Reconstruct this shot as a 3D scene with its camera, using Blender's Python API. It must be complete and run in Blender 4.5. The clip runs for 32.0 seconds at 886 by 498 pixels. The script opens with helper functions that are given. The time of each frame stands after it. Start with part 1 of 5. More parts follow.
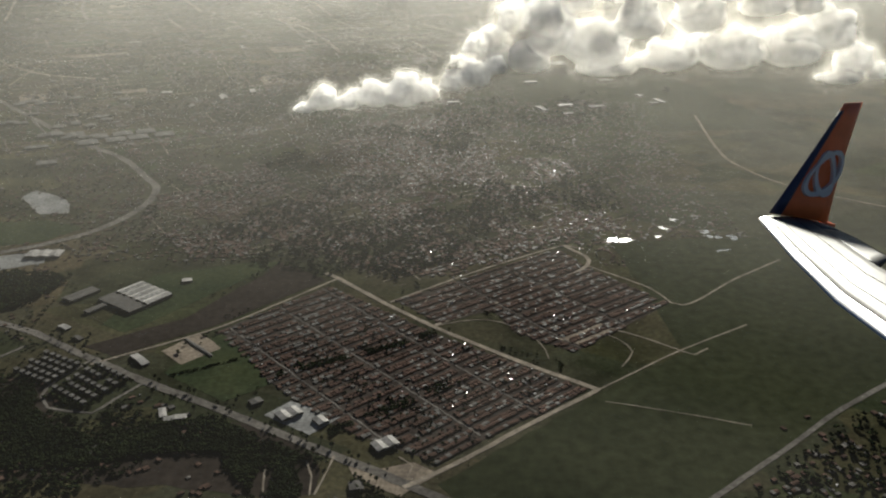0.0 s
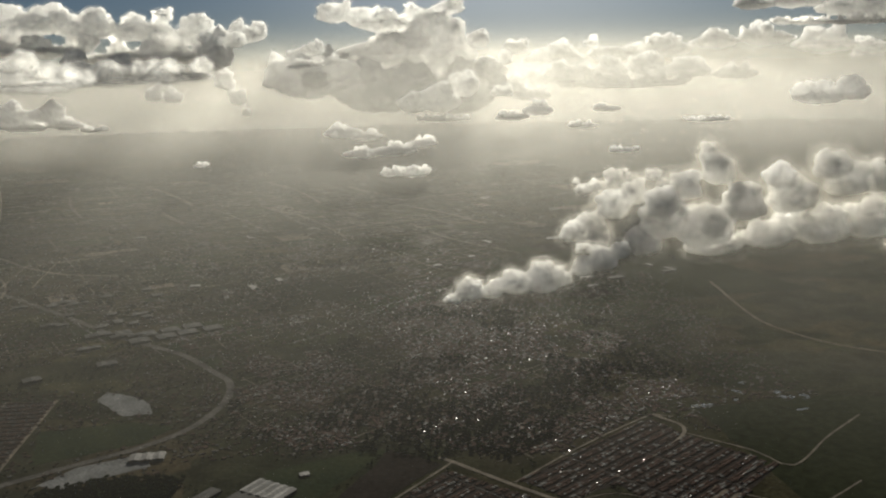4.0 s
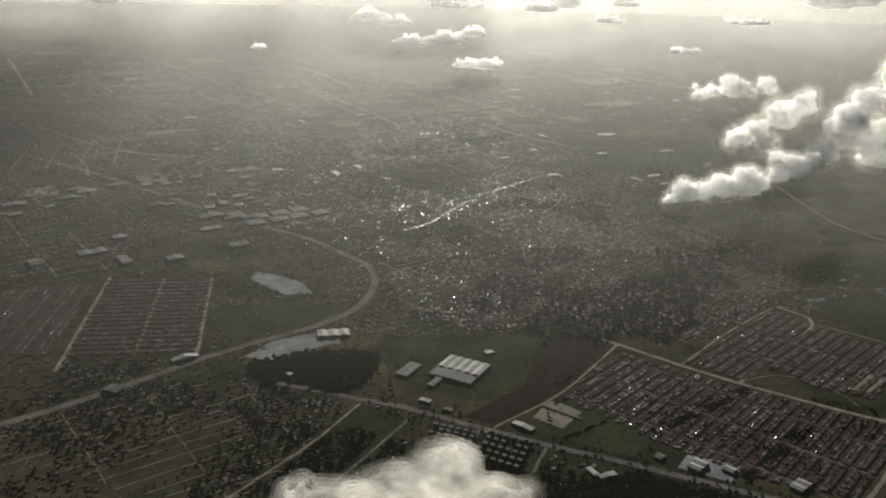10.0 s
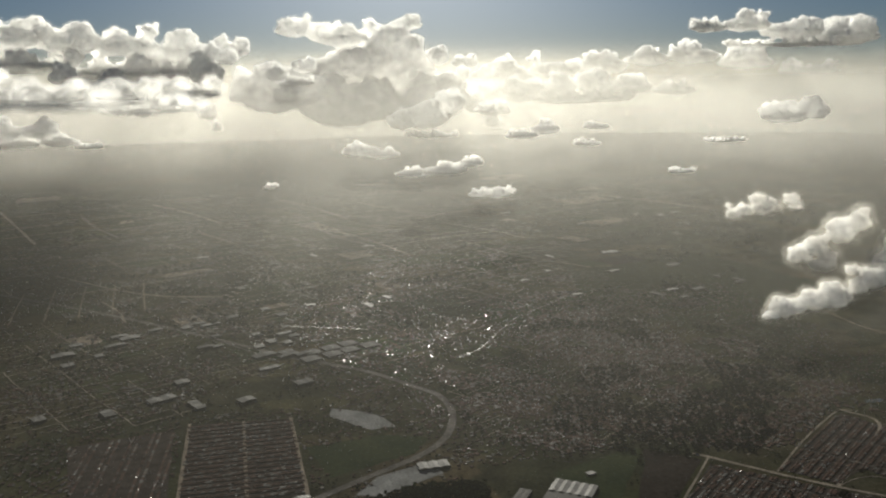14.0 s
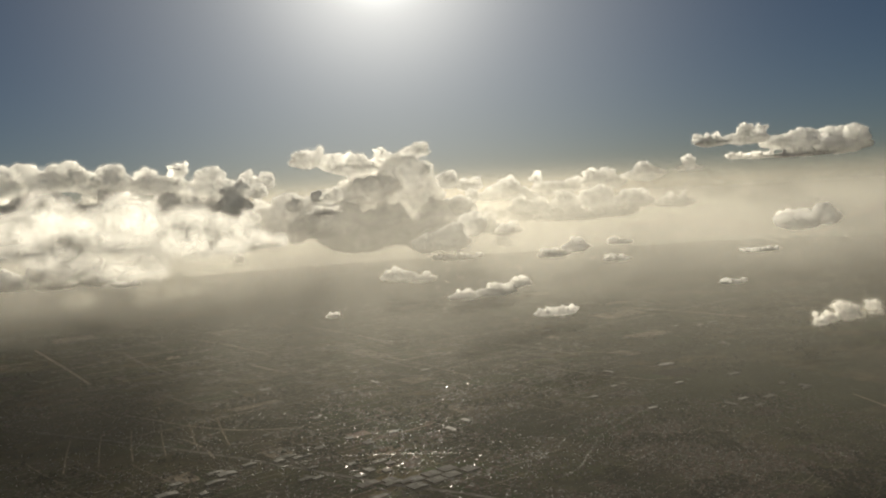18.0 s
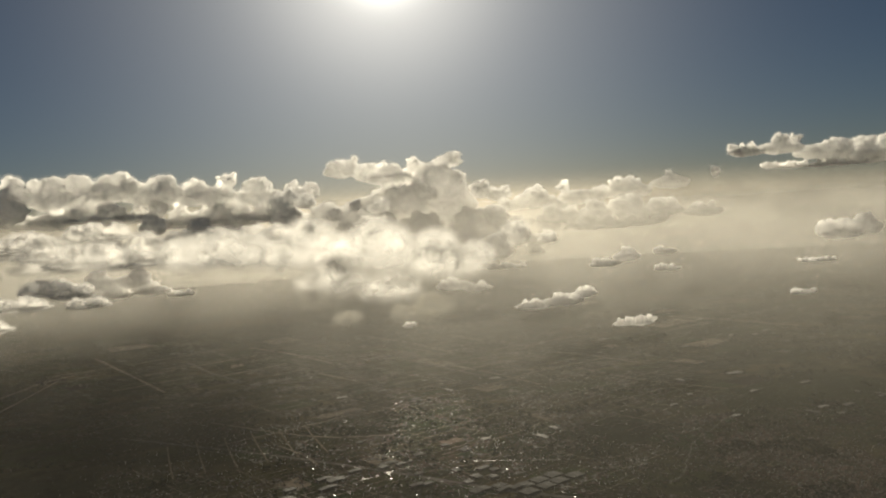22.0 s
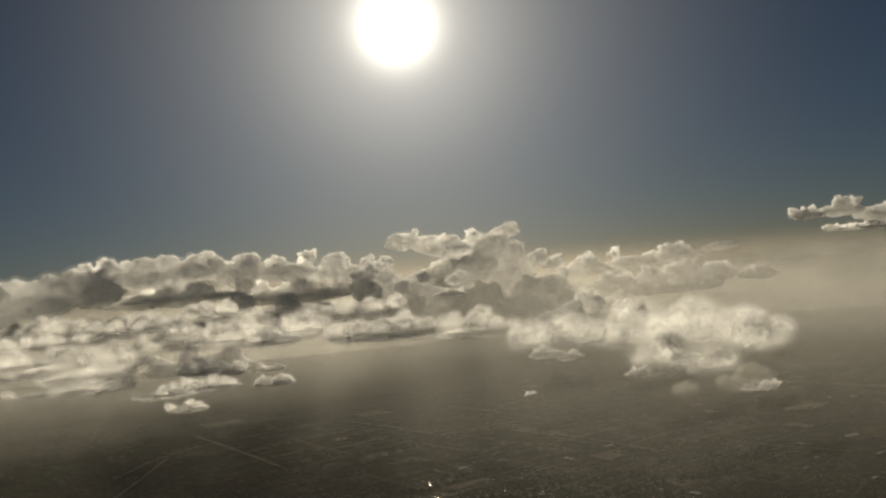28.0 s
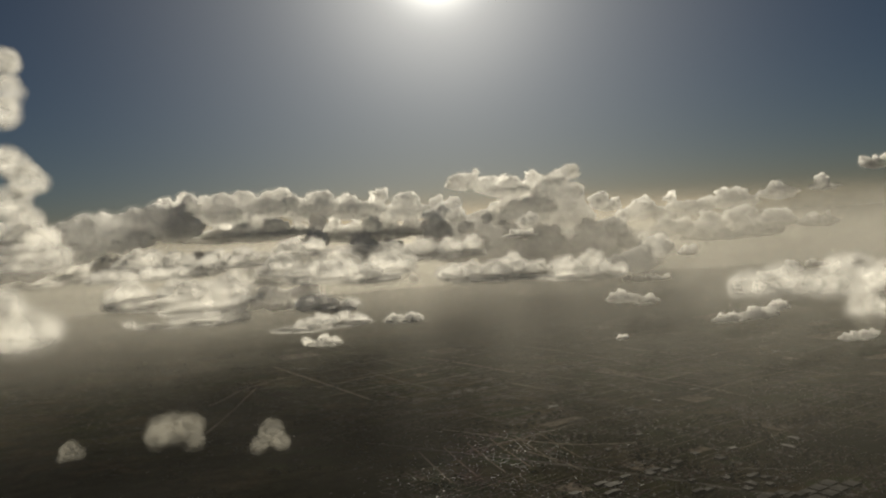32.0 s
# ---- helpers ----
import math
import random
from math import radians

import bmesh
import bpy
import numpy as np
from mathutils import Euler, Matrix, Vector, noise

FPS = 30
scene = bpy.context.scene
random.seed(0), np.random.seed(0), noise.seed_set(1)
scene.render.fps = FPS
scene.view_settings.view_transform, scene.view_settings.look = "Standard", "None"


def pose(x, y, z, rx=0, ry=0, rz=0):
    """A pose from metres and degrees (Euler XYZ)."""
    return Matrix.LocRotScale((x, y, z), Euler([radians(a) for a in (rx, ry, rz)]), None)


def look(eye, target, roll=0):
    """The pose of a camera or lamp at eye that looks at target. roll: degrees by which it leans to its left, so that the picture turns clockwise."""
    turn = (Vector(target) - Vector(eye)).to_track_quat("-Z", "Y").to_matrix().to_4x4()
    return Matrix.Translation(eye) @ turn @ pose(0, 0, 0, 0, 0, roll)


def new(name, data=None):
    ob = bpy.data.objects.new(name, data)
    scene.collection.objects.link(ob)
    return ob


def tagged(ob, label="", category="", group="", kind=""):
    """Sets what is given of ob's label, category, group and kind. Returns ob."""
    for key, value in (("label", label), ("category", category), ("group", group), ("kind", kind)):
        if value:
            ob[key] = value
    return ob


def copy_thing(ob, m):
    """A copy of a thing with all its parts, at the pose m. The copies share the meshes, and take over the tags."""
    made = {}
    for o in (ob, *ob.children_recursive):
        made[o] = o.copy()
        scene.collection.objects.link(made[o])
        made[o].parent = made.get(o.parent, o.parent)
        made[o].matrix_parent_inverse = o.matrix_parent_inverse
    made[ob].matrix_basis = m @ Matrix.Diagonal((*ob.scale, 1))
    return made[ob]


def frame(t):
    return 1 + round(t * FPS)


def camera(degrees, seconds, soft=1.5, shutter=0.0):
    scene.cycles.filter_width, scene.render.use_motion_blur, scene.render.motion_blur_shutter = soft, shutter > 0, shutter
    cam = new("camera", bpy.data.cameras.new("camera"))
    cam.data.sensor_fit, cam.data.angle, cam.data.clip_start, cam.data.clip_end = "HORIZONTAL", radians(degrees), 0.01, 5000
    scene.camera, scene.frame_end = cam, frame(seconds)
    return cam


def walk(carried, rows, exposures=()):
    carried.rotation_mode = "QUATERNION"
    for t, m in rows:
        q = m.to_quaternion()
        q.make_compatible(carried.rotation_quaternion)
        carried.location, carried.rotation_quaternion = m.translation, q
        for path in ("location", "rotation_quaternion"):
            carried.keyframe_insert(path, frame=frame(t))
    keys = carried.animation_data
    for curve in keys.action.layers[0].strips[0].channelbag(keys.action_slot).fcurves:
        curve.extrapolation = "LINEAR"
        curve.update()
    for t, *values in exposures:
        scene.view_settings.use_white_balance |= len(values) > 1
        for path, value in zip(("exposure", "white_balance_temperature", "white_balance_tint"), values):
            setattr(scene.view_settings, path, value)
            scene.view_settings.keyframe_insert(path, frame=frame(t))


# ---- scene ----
cam = camera(53.4, 32.0, soft=2.2)
METRES, EYE, TILT, LEAN, TURN = 1000.0, 262.0, -22.6, -0.6, 0.0
ROWS = [
    (0.0, 0.0, 0.0, 0.0, 0.0, 0.0, -0.0),
    (0.5, -0.0155, -0.0035, 0.0003, -0.63, 1.17, 0.47),
    (1.0, -0.031, -0.0071, 0.0007, -1.26, 2.51, 0.9),
    (1.5, -0.0463, -0.0108, 0.0023, -1.77, 3.8, 1.39),
    (2.0, -0.063, -0.0145, 0.0028, -2.36, 5.39, 1.78),
    (2.5, -0.0782, -0.0183, 0.0052, -2.78, 6.94, 2.41),
    (3.0, -0.0937, -0.0207, 0.0066, -3.19, 8.54, 2.9),
    (3.5, -0.1087, -0.0225, 0.0077, -3.53, 10.02, 3.33),
    (5.5, -0.1693, -0.0318, 0.0119, -4.5, 11.76, 4.2),
    (6.0, -0.185, -0.0357, 0.0124, -4.72, 11.34, 4.12),
    (6.5, -0.1998, -0.0385, 0.0135, -4.96, 10.69, 3.98),
    (7.0, -0.2145, -0.0397, 0.0148, -5.24, 9.8, 3.71),
    (7.5, -0.23, -0.0433, 0.015, -5.61, 8.63, 3.31),
    (8.0, -0.2448, -0.0469, 0.0163, -5.97, 7.2, 2.93),
    (8.5, -0.2594, -0.0477, 0.0176, -6.32, 5.78, 2.52),
    (9.0, -0.2741, -0.0503, 0.0176, -6.66, 4.68, 2.23),
    (9.5, -0.2892, -0.0531, 0.0183, -7.04, 3.83, 2.12),
    (10.0, -0.3041, -0.0542, 0.0184, -7.49, 3.41, 2.1),
    (10.5, -0.3188, -0.0564, 0.0193, -7.99, 3.31, 2.18),
    (11.0, -0.3334, -0.0582, 0.0197, -8.44, 3.67, 2.39),
    (11.5, -0.3485, -0.0603, 0.0229, -8.9, 4.27, 2.8),
    (12.0, -0.3633, -0.0614, 0.024, -9.31, 5.31, 3.32),
    (12.5, -0.379, -0.0635, 0.0254, -9.76, 6.47, 3.86),
    (13.0, -0.3933, -0.0653, 0.0271, -10.05, 7.9, 4.52),
    (13.5, -0.4083, -0.0669, 0.0294, -10.3, 9.45, 5.22),
    (14.0, -0.4231, -0.0678, 0.0317, -10.48, 10.96, 5.88),
    (14.5, -0.4396, -0.0703, 0.0317, -10.7, 12.43, 6.38),
    (15.0, -0.4548, -0.0718, 0.0332, -10.67, 13.81, 6.91),
    (15.5, -0.4701, -0.074, 0.0348, -10.6, 15.26, 7.43),
    (17.5, -0.5357, -0.0807, 0.0423, -10.64, 18.48, 8.65),
    (18.0, -0.5523, -0.0805, 0.044, -10.6, 18.7, 8.72),
    (18.5, -0.5677, -0.0829, 0.0459, -10.37, 18.81, 8.92),
    (19.0, -0.5845, -0.0845, 0.0479, -10.52, 18.98, 8.88),
    (19.5, -0.6, -0.0861, 0.0492, -10.5, 19.1, 8.8),
    (20.0, -0.6167, -0.0885, 0.0512, -10.47, 19.11, 8.68),
    (20.5, -0.633, -0.0909, 0.0533, -10.42, 19.08, 8.61),
    (21.0, -0.6493, -0.0909, 0.0549, -10.4, 19.12, 8.59),
    (21.5, -0.6655, -0.0933, 0.0553, -10.33, 19.21, 8.65),
    (22.0, -0.681, -0.0931, 0.0583, -10.29, 19.2, 8.65),
    (22.5, -0.6971, -0.0955, 0.0596, -10.27, 19.14, 8.64),
    (23.0, -0.7131, -0.0967, 0.0614, -10.32, 18.92, 8.49),
    (23.5, -0.7284, -0.0963, 0.0636, -10.29, 18.63, 8.38),
    (24.0, -0.7441, -0.0972, 0.0654, -10.23, 18.48, 8.29),
    (24.5, -0.7593, -0.0967, 0.0672, -10.14, 18.7, 8.25),
    (25.0, -0.7743, -0.0973, 0.0688, -10.08, 19.49, 8.46),
    (25.5, -0.7895, -0.1001, 0.0693, -9.94, 20.56, 8.81),
    (27.5, -0.8489, -0.1131, 0.0737, -8.8, 23.49, 9.4),
    (28.0, -0.8652, -0.1153, 0.0745, -8.51, 23.93, 9.48),
    (28.5, -0.8797, -0.1146, 0.0764, -8.34, 23.97, 9.34),
    (29.0, -0.8946, -0.1146, 0.0779, -8.13, 23.59, 9.08),
    (29.5, -0.9103, -0.1166, 0.0801, -7.88, 23.01, 8.75),
    (30.0, -0.9251, -0.1191, 0.0814, -7.63, 22.41, 8.41),
    (30.5, -0.9402, -0.1198, 0.0831, -7.37, 21.9, 8.15),
    (31.0, -0.9548, -0.1219, 0.0844, -7.16, 21.53, 8.02),
    (31.5, -0.9699, -0.1235, 0.0859, -7.06, 20.97, 7.83),
    (32.0, -0.9847, -0.123, 0.0879, -6.97, 20.2, 7.48),
]
walk(cam, [(t, pose(0, 0, EYE, TILT, LEAN, TURN) @ pose(METRES * x, METRES * y, METRES * z, 90 + pitch, roll, yaw)) for t, x, y, z, yaw, pitch, roll in ROWS],
     [(0.0, 0.85, 5450, 10), (1.0, 0.55, 5450, 10), (2.0, 0.25, 5500, 10), (3.0, -0.2, 5550, 10), (6.0, -0.1, 5600, 10), (9.0, 0.3, 5450, 10), (11.0, 0.45, 5400, 10), (12.0, 0.3, 5450, 10), (13.0, 0.08, 5500, 10), (14.0, 0.05, 5500, 10), (17.5, -0.26, 6000, 10), (23.0, -0.4, 6200, 10), (25.0, -0.44, 6200, 10), (27.5, -0.9, 6300, 10), (29.0, -0.94, 6250, 10), (32.0, -0.84, 6100, 10)])

# ---- world, sun, exposure ----
SUN_AZ, SUN_EL = radians(9.8), radians(16.05)
SUN_DIR = Vector((math.sin(SUN_AZ) * math.cos(SUN_EL), math.cos(SUN_AZ) * math.cos(SUN_EL), math.sin(SUN_EL)))
world = bpy.data.worlds.new("sky")
scene.world = world
world.use_nodes = True
wn = world.node_tree.nodes
sky = wn.new("ShaderNodeTexSky")
sky.sky_type = "NISHITA"
sky.sun_disc = False
sky.sun_elevation, sky.sun_rotation = SUN_EL, SUN_AZ
sky.altitude, sky.air_density, sky.dust_density, sky.ozone_density = 2500, 1.0, 1.0, 2.0
wn["Background"].inputs["Strength"].default_value = 0.022
scene.cycles.transparent_max_bounces = 96
wl = world.node_tree.links


def world_math(op, a, b):
    m = wn.new("ShaderNodeMath")
    m.operation = op
    for i, v in enumerate((a, b)):
        if isinstance(v, (int, float)):
            m.inputs[i].default_value = v
        else:
            wl.new(v, m.inputs[i])
    return m.outputs[0]


# the hazy air glows round the sun
aim = wn.new("ShaderNodeVectorMath")
aim.operation = "DOT_PRODUCT"
wl.new(wn.new("ShaderNodeTexCoord").outputs["Generated"], aim.inputs[0])
aim.inputs[1].default_value = SUN_DIR
toward = world_math("MAXIMUM", aim.outputs["Value"], 0.0)
glow = world_math("ADD", world_math("MULTIPLY", world_math("POWER", toward, 1500.0), 190.0), world_math("ADD", world_math("MULTIPLY", world_math("POWER", toward, 160.0), 36.0), world_math("MULTIPLY", world_math("POWER", toward, 30.0), 19.0)))
tint = wn.new("ShaderNodeVectorMath")
tint.operation = "SCALE"
tint.inputs[0].default_value = (1.0, 0.92, 0.76)
wl.new(glow, tint.inputs["Scale"])
total = wn.new("ShaderNodeVectorMath")
total.operation = "ADD"
blue = wn.new("ShaderNodeVectorMath")
blue.operation = "SCALE"
blue.inputs["Scale"].default_value = 0.86
wl.new(sky.outputs[0], blue.inputs[0])
wl.new(blue.outputs[0], total.inputs[0])
wl.new(tint.outputs[0], total.inputs[1])
wl.new(total.outputs[0], wn["Background"].inputs["Color"])
sun_data = bpy.data.lights.new("sun", "SUN")
sun_data.energy, sun_data.angle, sun_data.color = 10.6, radians(6.0), (1.0, 0.87, 0.63)
sun = new("sun", sun_data)
sun.matrix_world = look(SUN_DIR * 3000, (0, 0, 0))


# ---- materials ----
class Nodes:
    """A small builder for node materials."""

    def __init__(self, name):
        self.mat = bpy.data.materials.new(name)
        self.mat.use_nodes = True
        self.tree = self.mat.node_tree
        self.tree.nodes.clear()
        self.out = self.add("ShaderNodeOutputMaterial")

    def add(self, kind, **sets):
        n = self.tree.nodes.new(kind)
        for k, v in sets.items():
            if k in ("operation", "blend_type", "data_type", "noise_dimensions", "feature", "interpolation_type", "distribution"):
                setattr(n, k, v)
            else:
                n.inputs[k.replace("_", " ")].default_value = v
        return n

    def link(self, a, b, i=0, o=0):
        self.tree.links.new(a.outputs[o], b.inputs[i])
        return b

    def coords(self):
        return self.add("ShaderNodeNewGeometry")

    def noise(self, where, scale, detail=4, rough=0.55):
        n = self.add("ShaderNodeTexNoise", Scale=scale, Detail=detail, Roughness=rough)
        self.tree.links.new(where.outputs[0], n.inputs["Vector"])
        return n

    def ramp(self, src, stops, o=0):
        r = self.add("ShaderNodeValToRGB")
        el = r.color_ramp.elements
        while len(el) < len(stops):
            el.new(0.5)
        for e, (p, c) in zip(el, stops):
            e.position, e.color = p, (*c, 1)
        self.tree.links.new(src.outputs[o], r.inputs[0])
        return r

    def math(self, op, a, b, o=0):
        m = self.add("ShaderNodeMath", operation=op)
        for i, v in enumerate((a, b)):
            if isinstance(v, (int, float)):
                m.inputs[i].default_value = v
            else:
                self.tree.links.new(v.outputs[o if i == 0 else 0], m.inputs[i])
        return m

    def mixcol(self, fac, a, b, blend="MIX"):
        m = self.add("ShaderNodeMix", data_type="RGBA", blend_type=blend)
        for sock, v in ((0, fac), (6, a), (7, b)):
            if isinstance(v, (int, float)):
                m.inputs[sock].default_value = v
            elif isinstance(v, tuple):
                m.inputs[sock].default_value = (*v, 1)
            else:
                self.tree.links.new(v.outputs[2 if v.bl_idname == "ShaderNodeMix" else 0], m.inputs[sock])
        return m

    def col(self, v):
        return v.outputs[2 if v.bl_idname == "ShaderNodeMix" else 0]

    def finish(self, shader):
        self.tree.links.new(shader.outputs[0], self.out.inputs["Surface"])
        return self.mat

    def surface(self, colour, rough=0.9, metal=0.0, bump=None, dist=0.3, spec=0.5):
        p = self.add("ShaderNodeBsdfPrincipled", Roughness=rough, Metallic=metal)
        p.inputs["Specular IOR Level"].default_value = spec
        self.tree.links.new(self.col(colour), p.inputs["Base Color"])
        if bump is not None:
            b = self.add("ShaderNodeBump", Strength=0.6, Distance=dist)
            self.tree.links.new(bump.outputs[0], b.inputs["Height"])
            self.tree.links.new(b.outputs[0], p.inputs["Normal"])
        return self.finish(p)


def mottled(name, dark, light, scale, rough=0.9, metal=0.0, island=0.0, fine=6.0, spec=0.0, tone=0.84):
    """A surface with stains at two scales, and pieces that differ from one another."""
    n = Nodes(name)
    g = n.coords()
    dark, light = (tuple(c * tone for c in k) for k in (dark, light))
    big = n.ramp(n.noise(g, scale), [(0.35, dark), (0.7, light)])
    small = n.ramp(n.noise(g, scale * fine, 5), [(0.3, (0.6, 0.6, 0.6)), (0.7, (1.15, 1.15, 1.15))])
    c = n.mixcol(1.0, big, small, "MULTIPLY")
    if island:
        r = n.add("ShaderNodeMapRange", To_Min=1 - island, To_Max=1 + island)
        n.tree.links.new(g.outputs["Random Per Island"], r.inputs[0])
        c = n.mixcol(1.0, c, r, "MULTIPLY")
    return n.surface(c, rough, metal, spec=spec)


def ground_material():
    n = Nodes("mixed_country")
    g = n.coords()
    turn = n.add("ShaderNodeMapping")
    turn.inputs["Rotation"].default_value = (0, 0, 0.7)
    turn.inputs["Scale"].default_value = (1.0, 1.6, 0.0)
    n.tree.links.new(g.outputs["Position"], turn.inputs[0])
    cells = n.add("ShaderNodeTexVoronoi", Scale=0.011, Randomness=0.85)
    cells.distance = "CHEBYCHEV"
    n.tree.links.new(turn.outputs[0], cells.inputs["Vector"])
    parcel = n.ramp(cells, [(0.0, (0.55, 0.62, 0.45)), (0.4, (0.9, 0.9, 0.85)), (0.7, (1.15, 1.0, 0.85)), (1.0, (0.8, 1.05, 0.7))], o=1)
    big = n.ramp(n.noise(g, 0.004, 6, 0.6), [(0.36, (0.018, 0.022, 0.012)), (0.5, (0.030, 0.030, 0.021)), (0.62, (0.043, 0.040, 0.028)), (0.75, (0.028, 0.036, 0.017))])
    mid = n.ramp(n.noise(g, 0.03, 8, 0.65), [(0.3, (0.45, 0.45, 0.45)), (0.7, (1.3, 1.3, 1.3))])
    fine = n.ramp(n.noise(g, 0.3, 5, 0.7), [(0.3, (0.5, 0.5, 0.5)), (0.7, (1.4, 1.4, 1.4))])
    c = n.mixcol(1.0, n.mixcol(1.0, n.mixcol(1.0, big, parcel, "MULTIPLY"), mid, "MULTIPLY"), fine, "MULTIPLY")
    return n.surface(c, 0.95, spec=0.0)


M_GROUND = ground_material()
M_FIELD = mottled("pasture_grass", (0.019, 0.022, 0.012), (0.028, 0.031, 0.017), 0.012, fine=12)
M_LAWN = mottled("mown_grass", (0.020, 0.027, 0.014), (0.034, 0.040, 0.020), 0.03, fine=10)
M_SOIL = mottled("dark_ploughed_soil", (0.018, 0.015, 0.013), (0.028, 0.023, 0.020), 0.02, fine=12)
M_BARE = mottled("pale_bare_earth", (0.11, 0.092, 0.075), (0.20, 0.17, 0.135), 0.05, fine=8)
M_ROAD = mottled("dusty_asphalt", (0.06, 0.056, 0.052), (0.13, 0.12, 0.11), 0.05, fine=8)
M_DIRT = mottled("dirt_track", (0.11, 0.096, 0.08), (0.23, 0.20, 0.165), 0.08, fine=6)
M_PAVED = mottled("grey_paved_yard", (0.12, 0.12, 0.12), (0.20, 0.20, 0.20), 0.06, fine=8)
M_TOWN = mottled("town_ground", (0.026, 0.022, 0.020), (0.048, 0.041, 0.036), 0.10, fine=6)
M_ROOF = mottled("clay_tile_roof", (0.046, 0.031, 0.025), (0.071, 0.046, 0.037), 0.05, 0.95, island=0.25, spec=0.004)
M_ROOFG = mottled("fibre_cement_roof", (0.036, 0.033, 0.031), (0.062, 0.058, 0.054), 0.05, 0.85, island=0.5, spec=0.06)
M_METAL = mottled("zinc_roof_sheet", (0.20, 0.20, 0.21), (0.34, 0.34, 0.35), 0.05, 0.42, 0.9, island=0.2)
M_WHITE = mottled("white_roof_sheet", (0.15, 0.145, 0.14), (0.27, 0.26, 0.25), 0.08, 0.75, spec=0.03)
M_DULL = mottled("weathered_sheet_roof", (0.055, 0.053, 0.051), (0.10, 0.096, 0.092), 0.08, 0.85, spec=0.01)
M_WALL = mottled("rendered_wall", (0.05, 0.044, 0.038), (0.10, 0.087, 0.075), 0.2, 0.9)
M_SHEETCAR = mottled("silver_car_paint", (0.30, 0.30, 0.31), (0.38, 0.38, 0.39), 2.0, 0.3, 0.6)
M_TREE = mottled("tree_foliage", (0.009, 0.012, 0.006), (0.020, 0.026, 0.011), 0.05, 0.95, island=0.4)
M_TRUNK = mottled("tree_bark", (0.06, 0.045, 0.03), (0.11, 0.085, 0.06), 0.8, 0.9)


def water_material():
    n = Nodes("still_water")
    p = n.add("ShaderNodeBsdfPrincipled", Roughness=0.12)
    p.inputs["Base Color"].default_value = (0.03, 0.035, 0.032, 1)
    p.inputs["Specular IOR Level"].default_value = 0.5
    b = n.add("ShaderNodeBump", Strength=0.25, Distance=0.3)
    n.tree.links.new(n.noise(n.coords(), 0.8, 3).outputs[0], b.inputs["Height"])
    n.tree.links.new(b.outputs[0], p.inputs["Normal"])
    return n.finish(p)


M_WATER = water_material()


def cloud_material(name, cover, scale, depth=60.0, through_light=0.25, low=0.0, tint=(0.97, 0.965, 0.95)):
    """Bright water droplets that scatter light deep inside. cover: how dense the vapour is, from 0 to 1; depth: how far light wanders, in metres."""
    n = Nodes(name)
    g = n.coords()
    t = n.add("ShaderNodeBsdfTranslucent")
    t.inputs["Color"].default_value = (*tint, 1)
    if cover >= 1:
        d = n.add("ShaderNodeBsdfPrincipled", Roughness=1.0)
        d.inputs["Base Color"].default_value = (0.98, 0.972, 0.955, 1)
        d.inputs["Specular IOR Level"].default_value = 0.0
        d.inputs["Subsurface Weight"].default_value = 1.0
        d.inputs["Subsurface Radius"].default_value = (1.0, 1.0, 1.0)
        d.inputs["Subsurface Scale"].default_value = depth
        d.inputs["Subsurface Anisotropy"].default_value = 0.5
    else:
        d = n.add("ShaderNodeBsdfDiffuse")
        d.inputs["Color"].default_value = (*tint, 1)
    m = n.add("ShaderNodeMixShader", Fac=through_light)
    n.link(d, m, 1), n.link(t, m, 2)
    if cover >= 1:
        return n.finish(m)
    r = n.add("ShaderNodeMapRange", interpolation_type="SMOOTHSTEP", From_Min=0.36, From_Max=0.66, To_Min=low, To_Max=cover)
    n.tree.links.new(n.noise(g, scale, 3, 0.5).outputs[0], r.inputs[0])
    clear = n.add("ShaderNodeBsdfTransparent")
    v = n.add("ShaderNodeMixShader")
    n.link(r, v, 0), n.link(clear, v, 1), n.link(m, v, 2)
    return n.finish(v)


